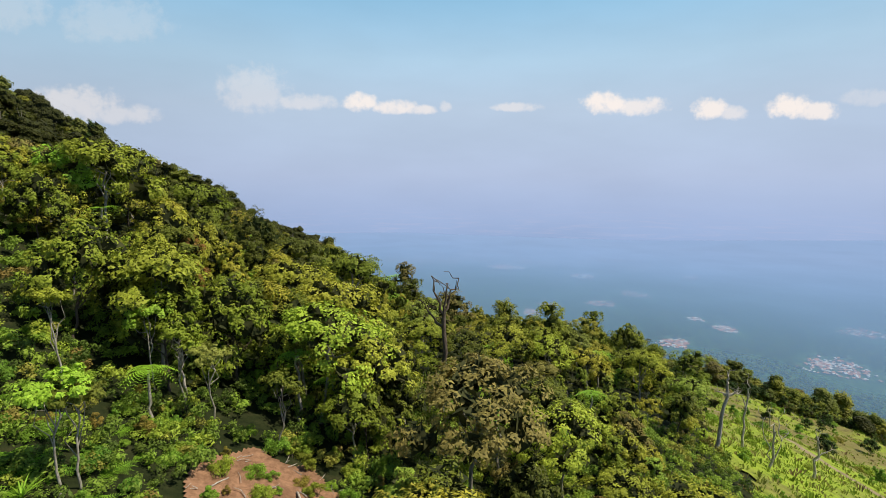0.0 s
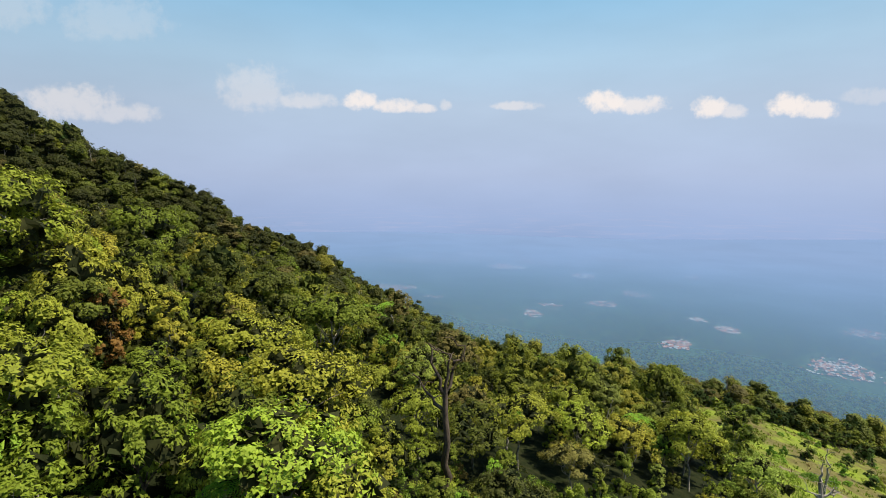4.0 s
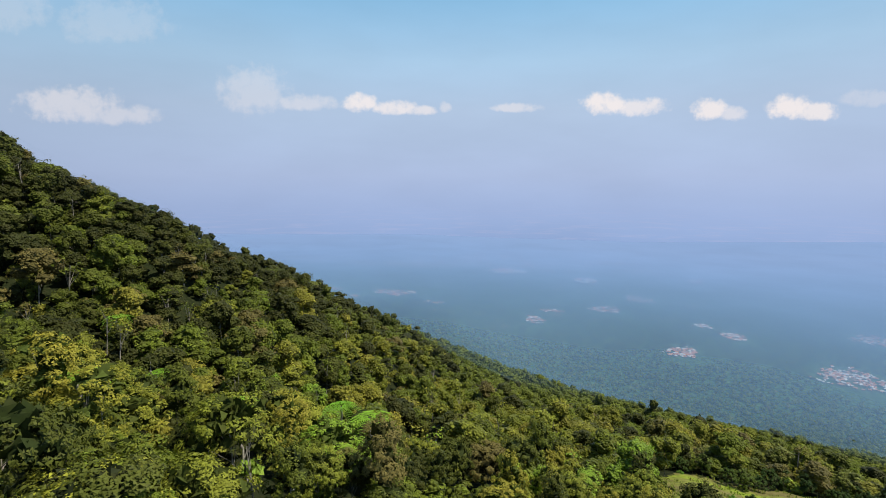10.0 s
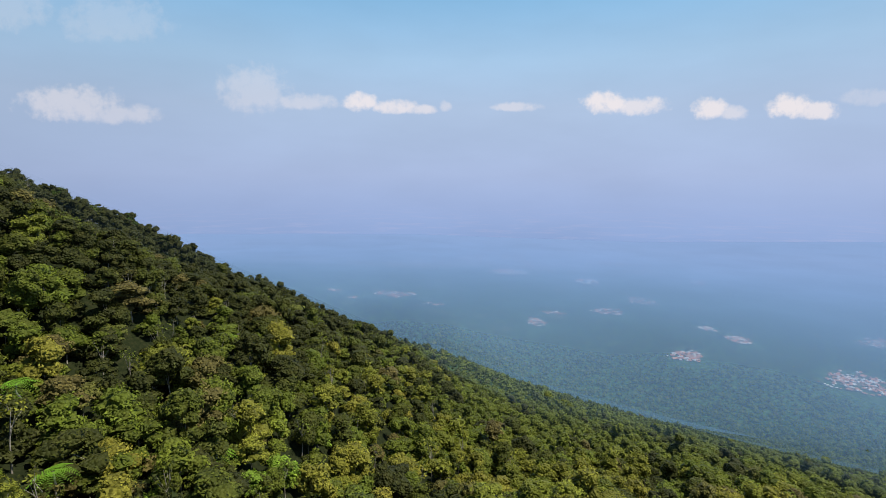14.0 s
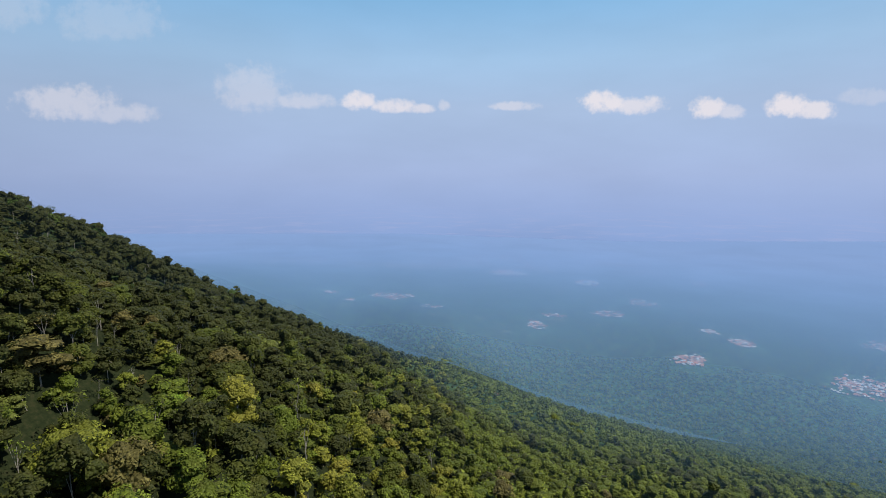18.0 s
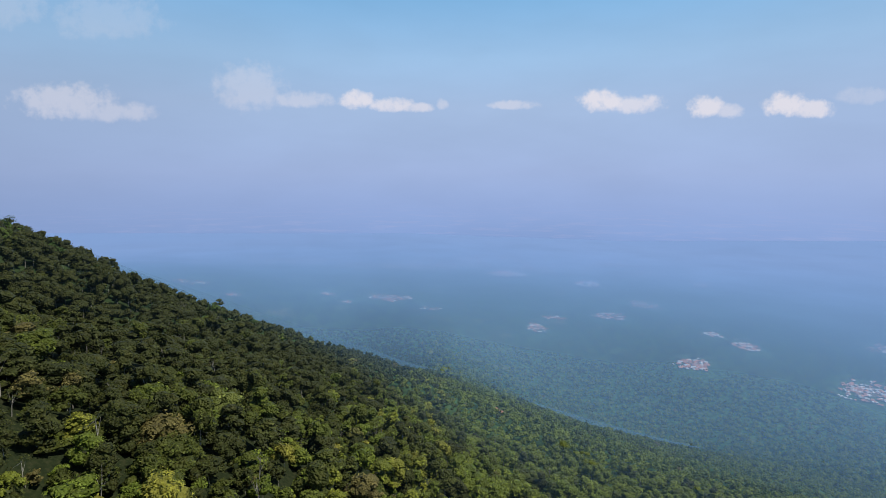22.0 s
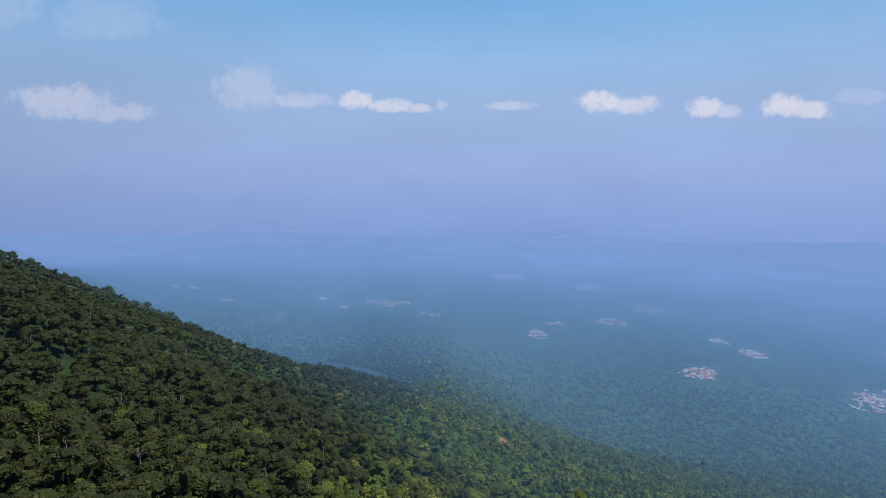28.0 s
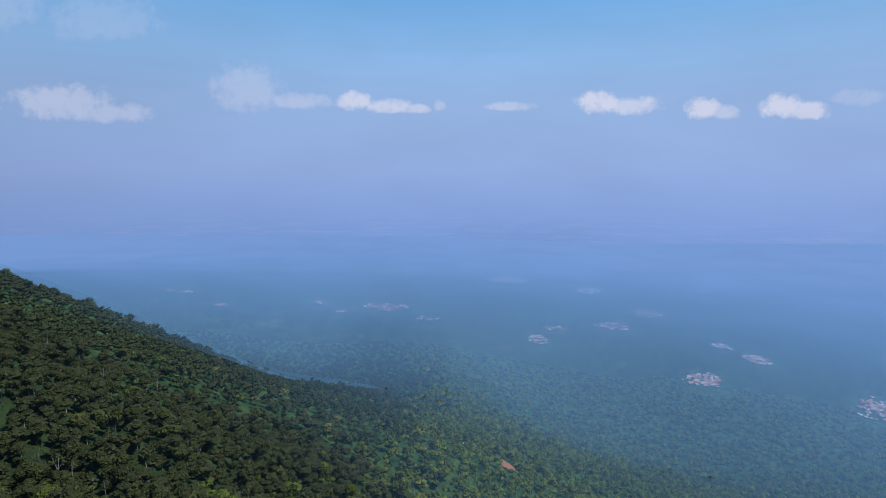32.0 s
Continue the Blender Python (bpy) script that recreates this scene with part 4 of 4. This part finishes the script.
strew(shrub_stock, [p for p in places if p[1] >= 105], 0.8, 1.8, first=False)
# wall of trees along the far rim of the shoulder
places = [(a, 204 + 4 * math.sin(a * 0.21) + rng.uniform(-3, 3) - max(0, a - 120) * 0.1) for a in np.arange(48, 200, 5.2)]
rim_stock = [near_tree(r, "round", 3.2, 0.6, 7.0, 17, 150, 0.17, bark_dark, "dark green rounded tree on the hill shoulder", rim_leaf), near_tree(r, "tall", 2.6, 0.8, 8.6, 16, 150, 0.17, bark_dark, "tall dark tree on the rim of the grassy shoulder", rim_leaf),
             near_tree(r, "dome", 3.8, 0.5, 6.4, 18, 150, 0.17, bark_dark, "broad dark tree beside the grassland", rim_leaf)]
strew(rim_stock, places, 0.75, 1.15)
strew(rim_stock, [(58, 150), (63, 158), (60, 118), (72, 176), (96, 150), (108, 143), (116, 160), (128, 150), (92, 120), (140, 128), (150, 140), (70, 160), (66, 165), (75, 152), (122, 178), (130, 172), (137, 180), (114, 186)], 0.6, 1.0, first=False)


# trees that stand out above the ridge
for a, b, s in ((-200, 280, 1.65), (-177, 271, 1.9), (-129, 262, 1.3), (-158, 269, 1.25), (-118, 258, 1.35), (-266, 457, 1.75), (-253, 466, 2.05), (-208, 480, 1.75), (-195, 607, 2.1),
                (-305, 536, 2.2), (-228, 470, 1.6), (-173, 639, 1.55), (-151, 667, 1.7), (-514, 824, 1.4), (-485, 834, 1.4), (-499, 853, 1.9), (-454, 862, 2.1), (-420, 872, 2.2)):
    strew(rim_stock[::2], [(a, b)], s * 1.1, s * 1.25, first=False)


def frond(r, length, wide, droop, pairs=13):
    """One pinnate frond along +x: a rib and two rows of leaflets."""
    t = np.linspace(0, 1, pairs)
    px, pz = length * t * (1 - 0.12 * t), length * (0.42 * t - droop * t**2)
    vs, fs, n = [], [], 0
    for i in range(1, pairs):
        w = wide * math.sin(math.pi * (0.16 + 0.8 * t[i])) * r.uniform(0.85, 1.1)
        for s in (-1, 1):
            a = np.array((px[i], 0, pz[i]))
            b = a + np.array((length * 0.06, s * w, -0.12 * w))
            g = length * 0.017
            vs += [a - (g, 0, 0), b - (g * 0.3, 0, 0), b + (g * 0.6, 0, 0), a + (g, 0, 0)]
            fs.append((n, n + 1, n + 2, n + 3))
            n += 4
    return np.array(vs), np.array(fs)


def rosette(r, count, length, wide, droop, base):
    pieces = []
    for i in range(count):
        v, f = frond(r, length * r.uniform(0.8, 1.1), wide, droop * r.uniform(0.8, 1.2))
        a = i * 2.4 + r.uniform(-0.2, 0.2)
        c, s = math.cos(a), math.sin(a)
        v = np.stack([v[:, 0] * c - v[:, 1] * s, v[:, 0] * s + v[:, 1] * c, v[:, 2] + base], 1)
        pieces.append((v, f))
    return gather(pieces)


def tree_fern(r, tall, label):
    tv, tf = tube(bent(r, (0, 0, -0.5), (0.35, 0.2, tall), 8, 0.05), np.linspace(0.15, 0.09, 8), 7)
    v, f = rosette(r, 13, 2.5, 0.5, 0.8, tall)
    v += (0.35, 0.2, 0)
    return hang("tree_fern", [("trunk", build("trunk", tv, [tf], [bark_pale], smooth=True)), ("fronds", build("fronds", v, [f], [fern_leaf]))], label, "tree fern", "tree ferns of the slope")


def fern(r, length, label):
    v, f = rosette(r, 13, length, length * 0.2, 0.55, 0.1)
    return hang("fern", [("fronds", build("fronds", v, [f], [fern_leaf]))], label, "fern", "ferns by the clearing")


fern_trees = [tree_fern(r, 6.2, "tall tree fern with a slender trunk above the clearing"), tree_fern(r, 4.0, "tree fern with bright green fronds among the trees")]
strew(fern_trees, [(-14.2, 50), (-11, 52), (5, 45), (-22, 74), (-40, 62), (18, 60), (-52, 88), (8, 80), (26, 86), (-30, 96), (-24, 41), (-15.5, 56.5)], 0.85, 1.15, 4)
strew(fern_trees, [(-66, 174), (-44, 118), (-28, 126), (-58, 140), (-20, 150), (-75, 150), (-36, 165), (-50, 196), (-12, 132), (-84, 190)], 1.45, 1.8, 4, False)
ferns = [fern(r, 1.3, "bright green fern on the cleared slope"), fern(r, 1.7, "large arching fern beside the cleared earth")]
strew(ferns, [(-23, 27.5), (-28, 28.5), (-21.5, 30), (-29.5, 30.5), (-22.5, 33.5), (-31, 35), (-27, 34.5), (-20.5, 26.5), (-25.2, 29.4), (-25.8, 30.4), (-26.6, 29.2), (-24.6, 31.2), (-27.4, 30.4), (-25, 28.2), (-26, 32), (-24, 33), (-27, 31.5), (-26, 27), (-29, 33), (-22, 36), (-21, 28), (-7, 38), (-3.5, 36), (-2, 33), (-24.5, 38), (-28, 36), (-8, 44), (-5, 41)], 0.8, 1.3, 6)

def spiky_plant(r, length, label):
    pieces = []
    for i in range(16):
        a, lift = i * 2.4, r.uniform(0.5, 1.25)
        t = np.linspace(0, 1, 5)
        out = length * (t * math.cos(lift) + 0.15 * t**2)
        up = length * (t * math.sin(lift) - 0.25 * t**2)
        w = 0.055 * (1 - t) ** 0.6 + 0.004
        mid = np.stack([out * math.cos(a), out * math.sin(a), up], 1)
        side = np.stack([-math.sin(a) * w, math.cos(a) * w, w * 0.3], 1)
        n = np.arange(4)
        pieces.append((np.concatenate([mid - side, mid + side]), np.stack([n, n + 1, n + 6, n + 5], 1)))
    v, f = gather(pieces)
    return hang("spiky_plant", [("leaves", build("leaves", v, [f], [fern_leaf]))], label, "plant")


stand_at = (-24.2, 28.2)
spiky_plant(r, 1.5, "yellowish green spiky rosette plant among the ferns").matrix_basis = pose(*stand_at, float(height(*stand_at)) + 0.5)

# low growth that hides the forest floor near the viewpoint
x, y = scatter(rng, -62, 42, 20, 72, 1.6)
keep = plot_free(x, y) & (np.abs(x) < 0.95 * y + 4) & (np.hypot(x + 17, y - 45.5) > 2.6)
x, y = x[keep], y[keep]
low_t = []
for i in range(6):
    c, rad = crown_plan(rng, "round", 4, 0.9, 0.0, rng.uniform(0.9, 1.7))
    c[:, 2] = np.maximum(c[:, 2], 0.2)
    lv, lf = clump_leaves(rng, c, rad * 1.15, 44, 0.095, 0.7)
    cv, cf = inner_sprays(rng, c, rad, 8, 0.7)
    low_t.append((np.concatenate([lv, cv]), np.zeros((0, 4), int), np.concatenate([lf, cf + len(lv)]), np.zeros(0, int), np.zeros(len(lf) + len(cf), int)))
under_leaf = leaf_material("undergrowth_leaves", ((0.0, (0.07, 0.11, 0.02)), (0.45, (0.22, 0.33, 0.04)), (0.75, (0.31, 0.37, 0.045)), (1.0, (0.24, 0.17, 0.05))), False)
forest("undergrowth", rng, x, y, low_t, rng.uniform(0.9, 1.6, len(x)), "tangled low green undergrowth on the forest floor", [under_leaf])

# grass tufts on the shoulder
blades = []
for i in range(5):
    n = 9
    a = rng.uniform(0, 6.28, n)
    root = np.stack([np.cos(a) * 0.25, np.sin(a) * 0.25, np.full(n, -0.1)], 1) * rng.uniform(0.2, 1.4, (n, 1))
    tip = root * (2.6, 2.6, 0) + np.stack([np.zeros(n), np.zeros(n), rng.uniform(0.35, 0.8, n)], 1)
    side = np.stack([-np.sin(a), np.cos(a), np.zeros(n)], 1) * 0.09
    mid = (root + tip) / 2 + (0, 0, 0.12)
    v = np.stack([root - side, mid - side, tip, mid + side], 1).reshape(-1, 3)
    blades.append((v, np.arange(n * 4).reshape(n, 4), np.zeros((0, 3), int), np.zeros(n, int), np.zeros(0, int)))
x, y = scatter(rng, 30, 232, 36, 210, 1.8)
keep = inside(x, y, GRASS_PLOT) & (rng.uniform(0, 1, len(x)) < np.interp(y, [90, 140], [1, 0.35]))
x, y = x[keep], y[keep]
path = hermite(np.linspace(0, 1, 60), np.linspace(0, 1, len(TRACK)), np.array(TRACK, float))
keep = np.hypot(x[:, None] - path[:, 0], y[:, None] - path[:, 1]).min(1) > 2.9
x, y = x[keep], y[keep]
tagged(forest("grass", rng, x, y, blades, rng.uniform(0.7, 1.5, len(x)), "long bright green grass on the hill shoulder", [grass_leaf]), category="grass")


# ---- dead trees, stumps and logs ----
def dead_tree(r, tall, thick, forks, material, label, lean=(0, 0), kind="dead_tree", share=0.62):
    """A bare trunk that forks into crooked limbs, each with twigs."""
    top = np.array((lean[0], lean[1], tall * share))
    line = bent(r, (0, 0, -0.6), top, 8, 0.06)
    trunk = tube(line, np.linspace(thick, thick * 0.6, 8), 8)
    limbs, twigs = [], []
    for dx, dy, dz, k in forks:
        i = int(k * 7)
        start = line[i]
        end = start + np.array((dx, dy, dz)) * tall
        bow = bent(r, start, end, 7, 0.13)
        limbs.append(tube(bow, np.linspace(thick * 0.55, thick * 0.14, 7), 6))
        for j in (3, 4, 5, 6):
            way = unit(r.normal(size=3) + (0, 0, 0.5)) * tall * r.uniform(0.06, 0.14)
            twigs.append(tube(bent(r, bow[j], bow[j] + way, 4, 0.3), np.linspace(thick * 0.18, thick * 0.05, 4), 4))
    parts = [("trunk", build("trunk", *[trunk[0], [trunk[1]]], [material], smooth=True))]
    for v, f in limbs:
        parts.append(("limb", build("limb", v, [f], [material], smooth=True)))
    for v, f in twigs:
        parts.append(("twig", build("twig", v, [f], [material])))
    return hang(kind, parts, label, "dead tree")


def stand(ob, x, y, turn=0, sink=0.0):
    ob.matrix_basis = pose(x, y, float(height(x, y)) - sink, 0, 0, turn)
    return ob


stand(dead_tree(r, 18.5, 0.42, [(-0.085, 0, 0.27, 1.0), (0.105, 0.02, 0.25, 1.0), (-0.135, 0.03, 0.20, 0.9), (0.03, -0.02, 0.22, 1.0)], bark_dark, "dark forked dead tree rising above the forest"), 0.0, 66)
stand(dead_tree(r, 11.5, 0.3, [(0.10, 0, 0.07, 0.98), (-0.11, 0, 0.06, 0.86), (0.03, 0.03, 0.16, 1.0), (0.16, 0.02, 0.05, 0.9)], dead_wood, "bleached dead tree with broken limbs on the grassy slope", (1.1, 0.2), share=0.86), 36.5, 67)
stand(dead_tree(r, 12.5, 0.2, [(0.05, 0, 0.26, 0.8), (-0.05, 0, 0.22, 0.75), (0.02, 0.06, 0.24, 1.0)], dead_wood, "thin grey dead tree on the grassy slope", (0.2, 0), share=0.75), 48, 80)
stand(dead_tree(r, 11.5, 0.2, [(-0.20, 0, 0.62, 0.3), (0.26, 0.05, 0.55, 0.4), (0.10, 0, 0.5, 0.7), (-0.06, 0, 0.4, 0.9)], dead_wood, "forked leafless tree leaning over the grass", (0.4, 0), share=0.5), 47, 71.5)
stand(dead_tree(r, 8.6, 0.24, [(0.34, 0, 0.22, 0.6), (-0.06, 0, 0.24, 1.0), (0.03, 0.03, 0.26, 1.0)], dead_wood, "short broken dead trunk with a side limb", share=0.7), 60, 80)
for a, b, h in ((-31, 58, 7.5), (-23.6, 46, 7.0), (24, 92, 8), (-18, 92, 8.5), (14, 128, 9), (-48, 130, 9), (-62, 160, 9)):
    stand(dead_tree(r, h, 0.15, [(-0.16, 0.05, 0.3, 0.8), (0.18, -0.05, 0.28, 0.75), (0.02, 0.1, 0.34, 1.0)], dead_wood, "thin pale dead tree standing in the forest"), a, b, a * 40)


def slender_tree(r, tall, label):
    """A thin pale trunk, bare below, with a light crown."""
    v, lf, cf, c, rad = crown_arrays(r, "umbrella", 9, 1.9, tall * 0.62, tall, 110, 0.15, 0.4)
    tv, tf = trunk_arrays(r, c, tall * 0.4, tall, 0.10, 9)
    return hang("slender_tree", [("trunk", build("trunk", tv, [tf], [bark_pale], smooth=True)), ("crown", build("crown", v, [lf, cf], [leaf_thing]))], label, "tree", "slender trees by the clearing")


for a, b, h in ((-23.4, 29.8, 8.6), (-22.6, 30.8, 7.6), (-14.2, 43.2, 7.6), (-25.9, 45.5, 8.6), (-23.1, 44.6, 7.8), (-20.0, 44.0, 8.4), (-30, 40, 8.2)):
    stand(slender_tree(r, h, "slender pale trunked tree at the clearing edge"), a, b, a * 77)


def log(length, thick, label):
    v, f = tube(bent(r, (-length / 2, 0, 0), (length / 2, 0, 0), 7, 0.05), np.linspace(thick, thick * 0.7, 7), 8)
    caps = [np.arange(8)[::-1], np.arange(len(v) - 8, len(v))]
    f = np.concatenate([f, np.array([(c[0], c[1], c[2], c[3]) for c in caps]), np.array([(c[3], c[4], c[5], c[6]) for c in caps]), np.array([(c[6], c[7], c[0], c[3]) for c in caps])])
    return tagged(new("log", build("log", v, [f], [dead_wood], smooth=True)), label, "log", "felled logs")


pieces = []
for i in range(170):
    a, b, n, turn = rng.uniform(-20, -2), rng.uniform(22, 43), rng.uniform(0.3, 1.3), rng.uniform(0, 3.14)
    if inside(np.array(a), np.array(b), EARTH_PLOT):
        c, s = math.cos(turn) * n / 2, math.sin(turn) * n / 2
        pieces.append(tube(bent(r, (a - c, b - s, float(height(a - c, b - s)) + 0.3), (a + c, b + s, float(height(a + c, b + s)) + rng.uniform(0.27, 0.42)), 3, 0.15), np.array((0.03, 0.026, 0.016)) * rng.uniform(0.6, 1.5), 4))
v, f = gather(pieces)
tagged(new("twig_litter", build("twig_litter", v, [f], [dead_wood])), "pale broken twigs strewn over the cleared earth", "twigs", kind="stuff")

for a, b, n, turn in ((-14.9, 33.4, 3.2, -28), (-18.4, 31.6, 2.2, -4), (-10.6, 36.6, 2.6, -62), (-12.4, 35.6, 1.6, 30), (-8.6, 36.4, 2.2, -40), (-16.4, 36.2, 1.8, 70), (-11.8, 31.6, 2.4, -50), (-19.2, 28.8, 2.6, 15), (-7.4, 31.6, 2.0, 10)):
    ob = log(n, rng.uniform(0.06, 0.11), "weathered felled log lying on bare earth")
    c, s = math.cos(radians(turn)), math.sin(radians(turn))
    drop = float(height(a + c * n / 2, b + s * n / 2) - height(a - c * n / 2, b - s * n / 2))
    ob.matrix_basis = pose(a, b, float(height(a, b)) + 0.33, 0, -math.degrees(math.atan2(drop, n)), turn)


# ---- villages of the plain ----
def roof_material(name, dark, pale):
    m = Mat(name, 0.85, 0.2)
    k = m.node("ShaderNodeObjectInfo").outputs["Random"]
    rust = m.noise(0.8, 4.0, 0.6, m.local())
    m.colour(m.mix(m.range(rust, 0.35, 0.7), m.mix(k, dark, pale), dark))
    return m.m


roof_red = roof_material("faded_red_roof_tiles", (0.58, 0.22, 0.12), (0.90, 0.50, 0.34))
roof_white = roof_material("pale_metal_roofing", (0.70, 0.66, 0.60), (0.90, 0.88, 0.84))
wall_mat = roof_material("weathered_plaster_wall", (0.24, 0.16, 0.11), (0.50, 0.36, 0.27))


def box_arrays(w, d, h):
    x, y = w / 2, d / 2
    v = np.array([(-x, -y, 0), (x, -y, 0), (x, y, 0), (-x, y, 0), (-x, -y, h), (x, -y, h), (x, y, h), (-x, y, h)], float)
    return v, np.array([(0, 1, 5, 4), (1, 2, 6, 5), (2, 3, 7, 6), (3, 0, 4, 7), (4, 5, 6, 7)])


def roof_arrays(w, d, h, rise, over=0.7):
    x, y, e = w / 2 + over, d / 2 + over, h - 0.3
    v = np.array([(-x, -y, e), (x, -y, e), (x, y, e), (-x, y, e), (-x * 0.8, 0, h + rise), (x * 0.8, 0, h + rise)], float)
    return v, np.array([(0, 1, 5, 4), (2, 3, 4, 5)]), np.array([(1, 2, 5), (3, 0, 4)])


def house(w, d, h, rise, roofing, label):
    wv, wf = box_arrays(w, d, h)
    wv[:4, 2] -= 1.5
    rv, rq, rt = roof_arrays(w, d, h, rise)
    return hang("house", [("wall", build("wall", wv, [wf], [wall_mat])), ("roof", build("roof", rv, [rq, rt], [roofing]))], label, "house", "village houses")


HOUSE_KINDS = [house(11, 8, 3.4, 3.0, roof_red, "small village house with a faded red hip roof"), house(14, 9, 3.6, 3.2, roof_red, "long village house with a red tiled roof"),
               house(9, 8, 3.2, 2.6, roof_red, "tiny village house under a brownish red roof"), house(12, 9, 4.2, 1.6, roof_white, "village house with a pale metal roof")]
village_soil = earth_material("trodden_village_yard", (0.10, 0.10, 0.05), (0.26, 0.19, 0.12))
for cx, cy, hw, hd, count in VILLAGES:
    rim = [(cx + math.cos(a) * hw * (1 + 0.35 * math.sin(a * 3 + cx)), cy + math.sin(a) * hd * (1 + 0.35 * math.sin(a * 3 + cx))) for a in np.arange(0, 6.28, 0.3)]
    patch("village_yard", [(cx + 0.55 * (a - cx), cy + 0.55 * (b - cy)) for a, b in rim], 6.0, 1.2, village_soil, "pale reddish yard between village houses", "bare soil", 7.0)
set_down = 0
for cx, cy, hw, hd, count in VILLAGES:
    for i in range(count):
        a, k = rng.uniform(0, 6.28), math.sqrt(rng.uniform(0, 1))
        lop = 1 + 0.35 * math.sin(a * 3 + cx)
        px, py = cx + math.cos(a) * k * hw * lop, cy + math.sin(a) * k * hd * lop
        m = pose(px, py, float(height(px, py)), 0, 0, rng.choice((0, 90)) + rng.uniform(-20, 20)) @ Matrix.Diagonal((*[rng.uniform(0.7, 1.05)] * 3, 1))
        kind = 3 if rng.uniform() < 0.4 else rng.randint(0, 3)
        if set_down < 4:
            HOUSE_KINDS[set_down].matrix_basis = m
        else:
            copy_thing(HOUSE_KINDS[kind], m)
        set_down += 1

# towns and hamlets too far off to count
TOWNS = ((383, 3215, 110, 90, 40), (793, 2974, 60, 70, 20), (2270, 3869, 300, 120, 60), (1177, 3746, 260, 130, 80), (200, 3722, 120, 90, 25), (-855, 2275, 50, 40, 12), (-1106, 2438, 90, 60, 22),
         (-44, 2350, 50, 26, 8), (1448, 3050, 40, 50, 8), (900, 4000, 700, 260, 150), (2100, 3950, 700, 200, 110), (-200, 4150, 600, 220, 80), (-2000, 4300, 500, 160, 50), (300, 3600, 500, 250, 50))
vs, qs, ts, mi, mt, n = [], [], [], [], [], 0
for cx, cy, hw, hd, count in tuple((a, b, c, d, e * 2) for a, b, c, d, e in TOWNS) + tuple((a, b, c * 0.95, d * 0.95, int(e * 2.2)) for a, b, c, d, e in VILLAGES):
    for i in range(count):
        a, k = rng.uniform(0, 6.28), math.sqrt(rng.uniform(0, 1))
        px, py, s, t = cx + math.cos(a) * k * hw, cy + math.sin(a) * k * hd, (rng.uniform(0.6, 0.95) if cy < 2700 else rng.uniform(1.0, 2.2)), rng.uniform(0, 3.14)
        wv, wf = box_arrays(12, 9, 4)
        rv, rq, rt = roof_arrays(12, 9, 4, 2.6)
        v = np.concatenate([wv, rv]) * s
        v = np.stack([v[:, 0] * math.cos(t) - v[:, 1] * math.sin(t), v[:, 0] * math.sin(t) + v[:, 1] * math.cos(t), v[:, 2]], 1) + (px, py, float(height(px, py)))
        vs.append(v)
        qs.append(np.concatenate([wf, rq + 8]) + n)
        ts.append(rt + 8 + n)
        roof = 1 if rng.uniform() < (0.62 if cy < 2700 else 0.45) else 2
        mi += [0] * 5 + [roof] * 2
        mt += [roof] * 2
        n += 14
tagged(new("far_towns", build("far_towns", np.concatenate(vs), [np.concatenate(qs), np.concatenate(ts)], [wall_mat, roof_red, roof_white], [np.array(mi), np.array(mt)])),
       "scattered pale and red roofed towns of the plain", "town", kind="stuff")

# two sheds by the landslip
for a, b in ((23, 739), (57, 756)):
    m = pose(a, b, float(height(a, b)) + 2.5, 0, 0, 20)
    copy_thing(HOUSE_KINDS[3], m @ Matrix.Diagonal((0.22, 0.22, 0.4, 1)))
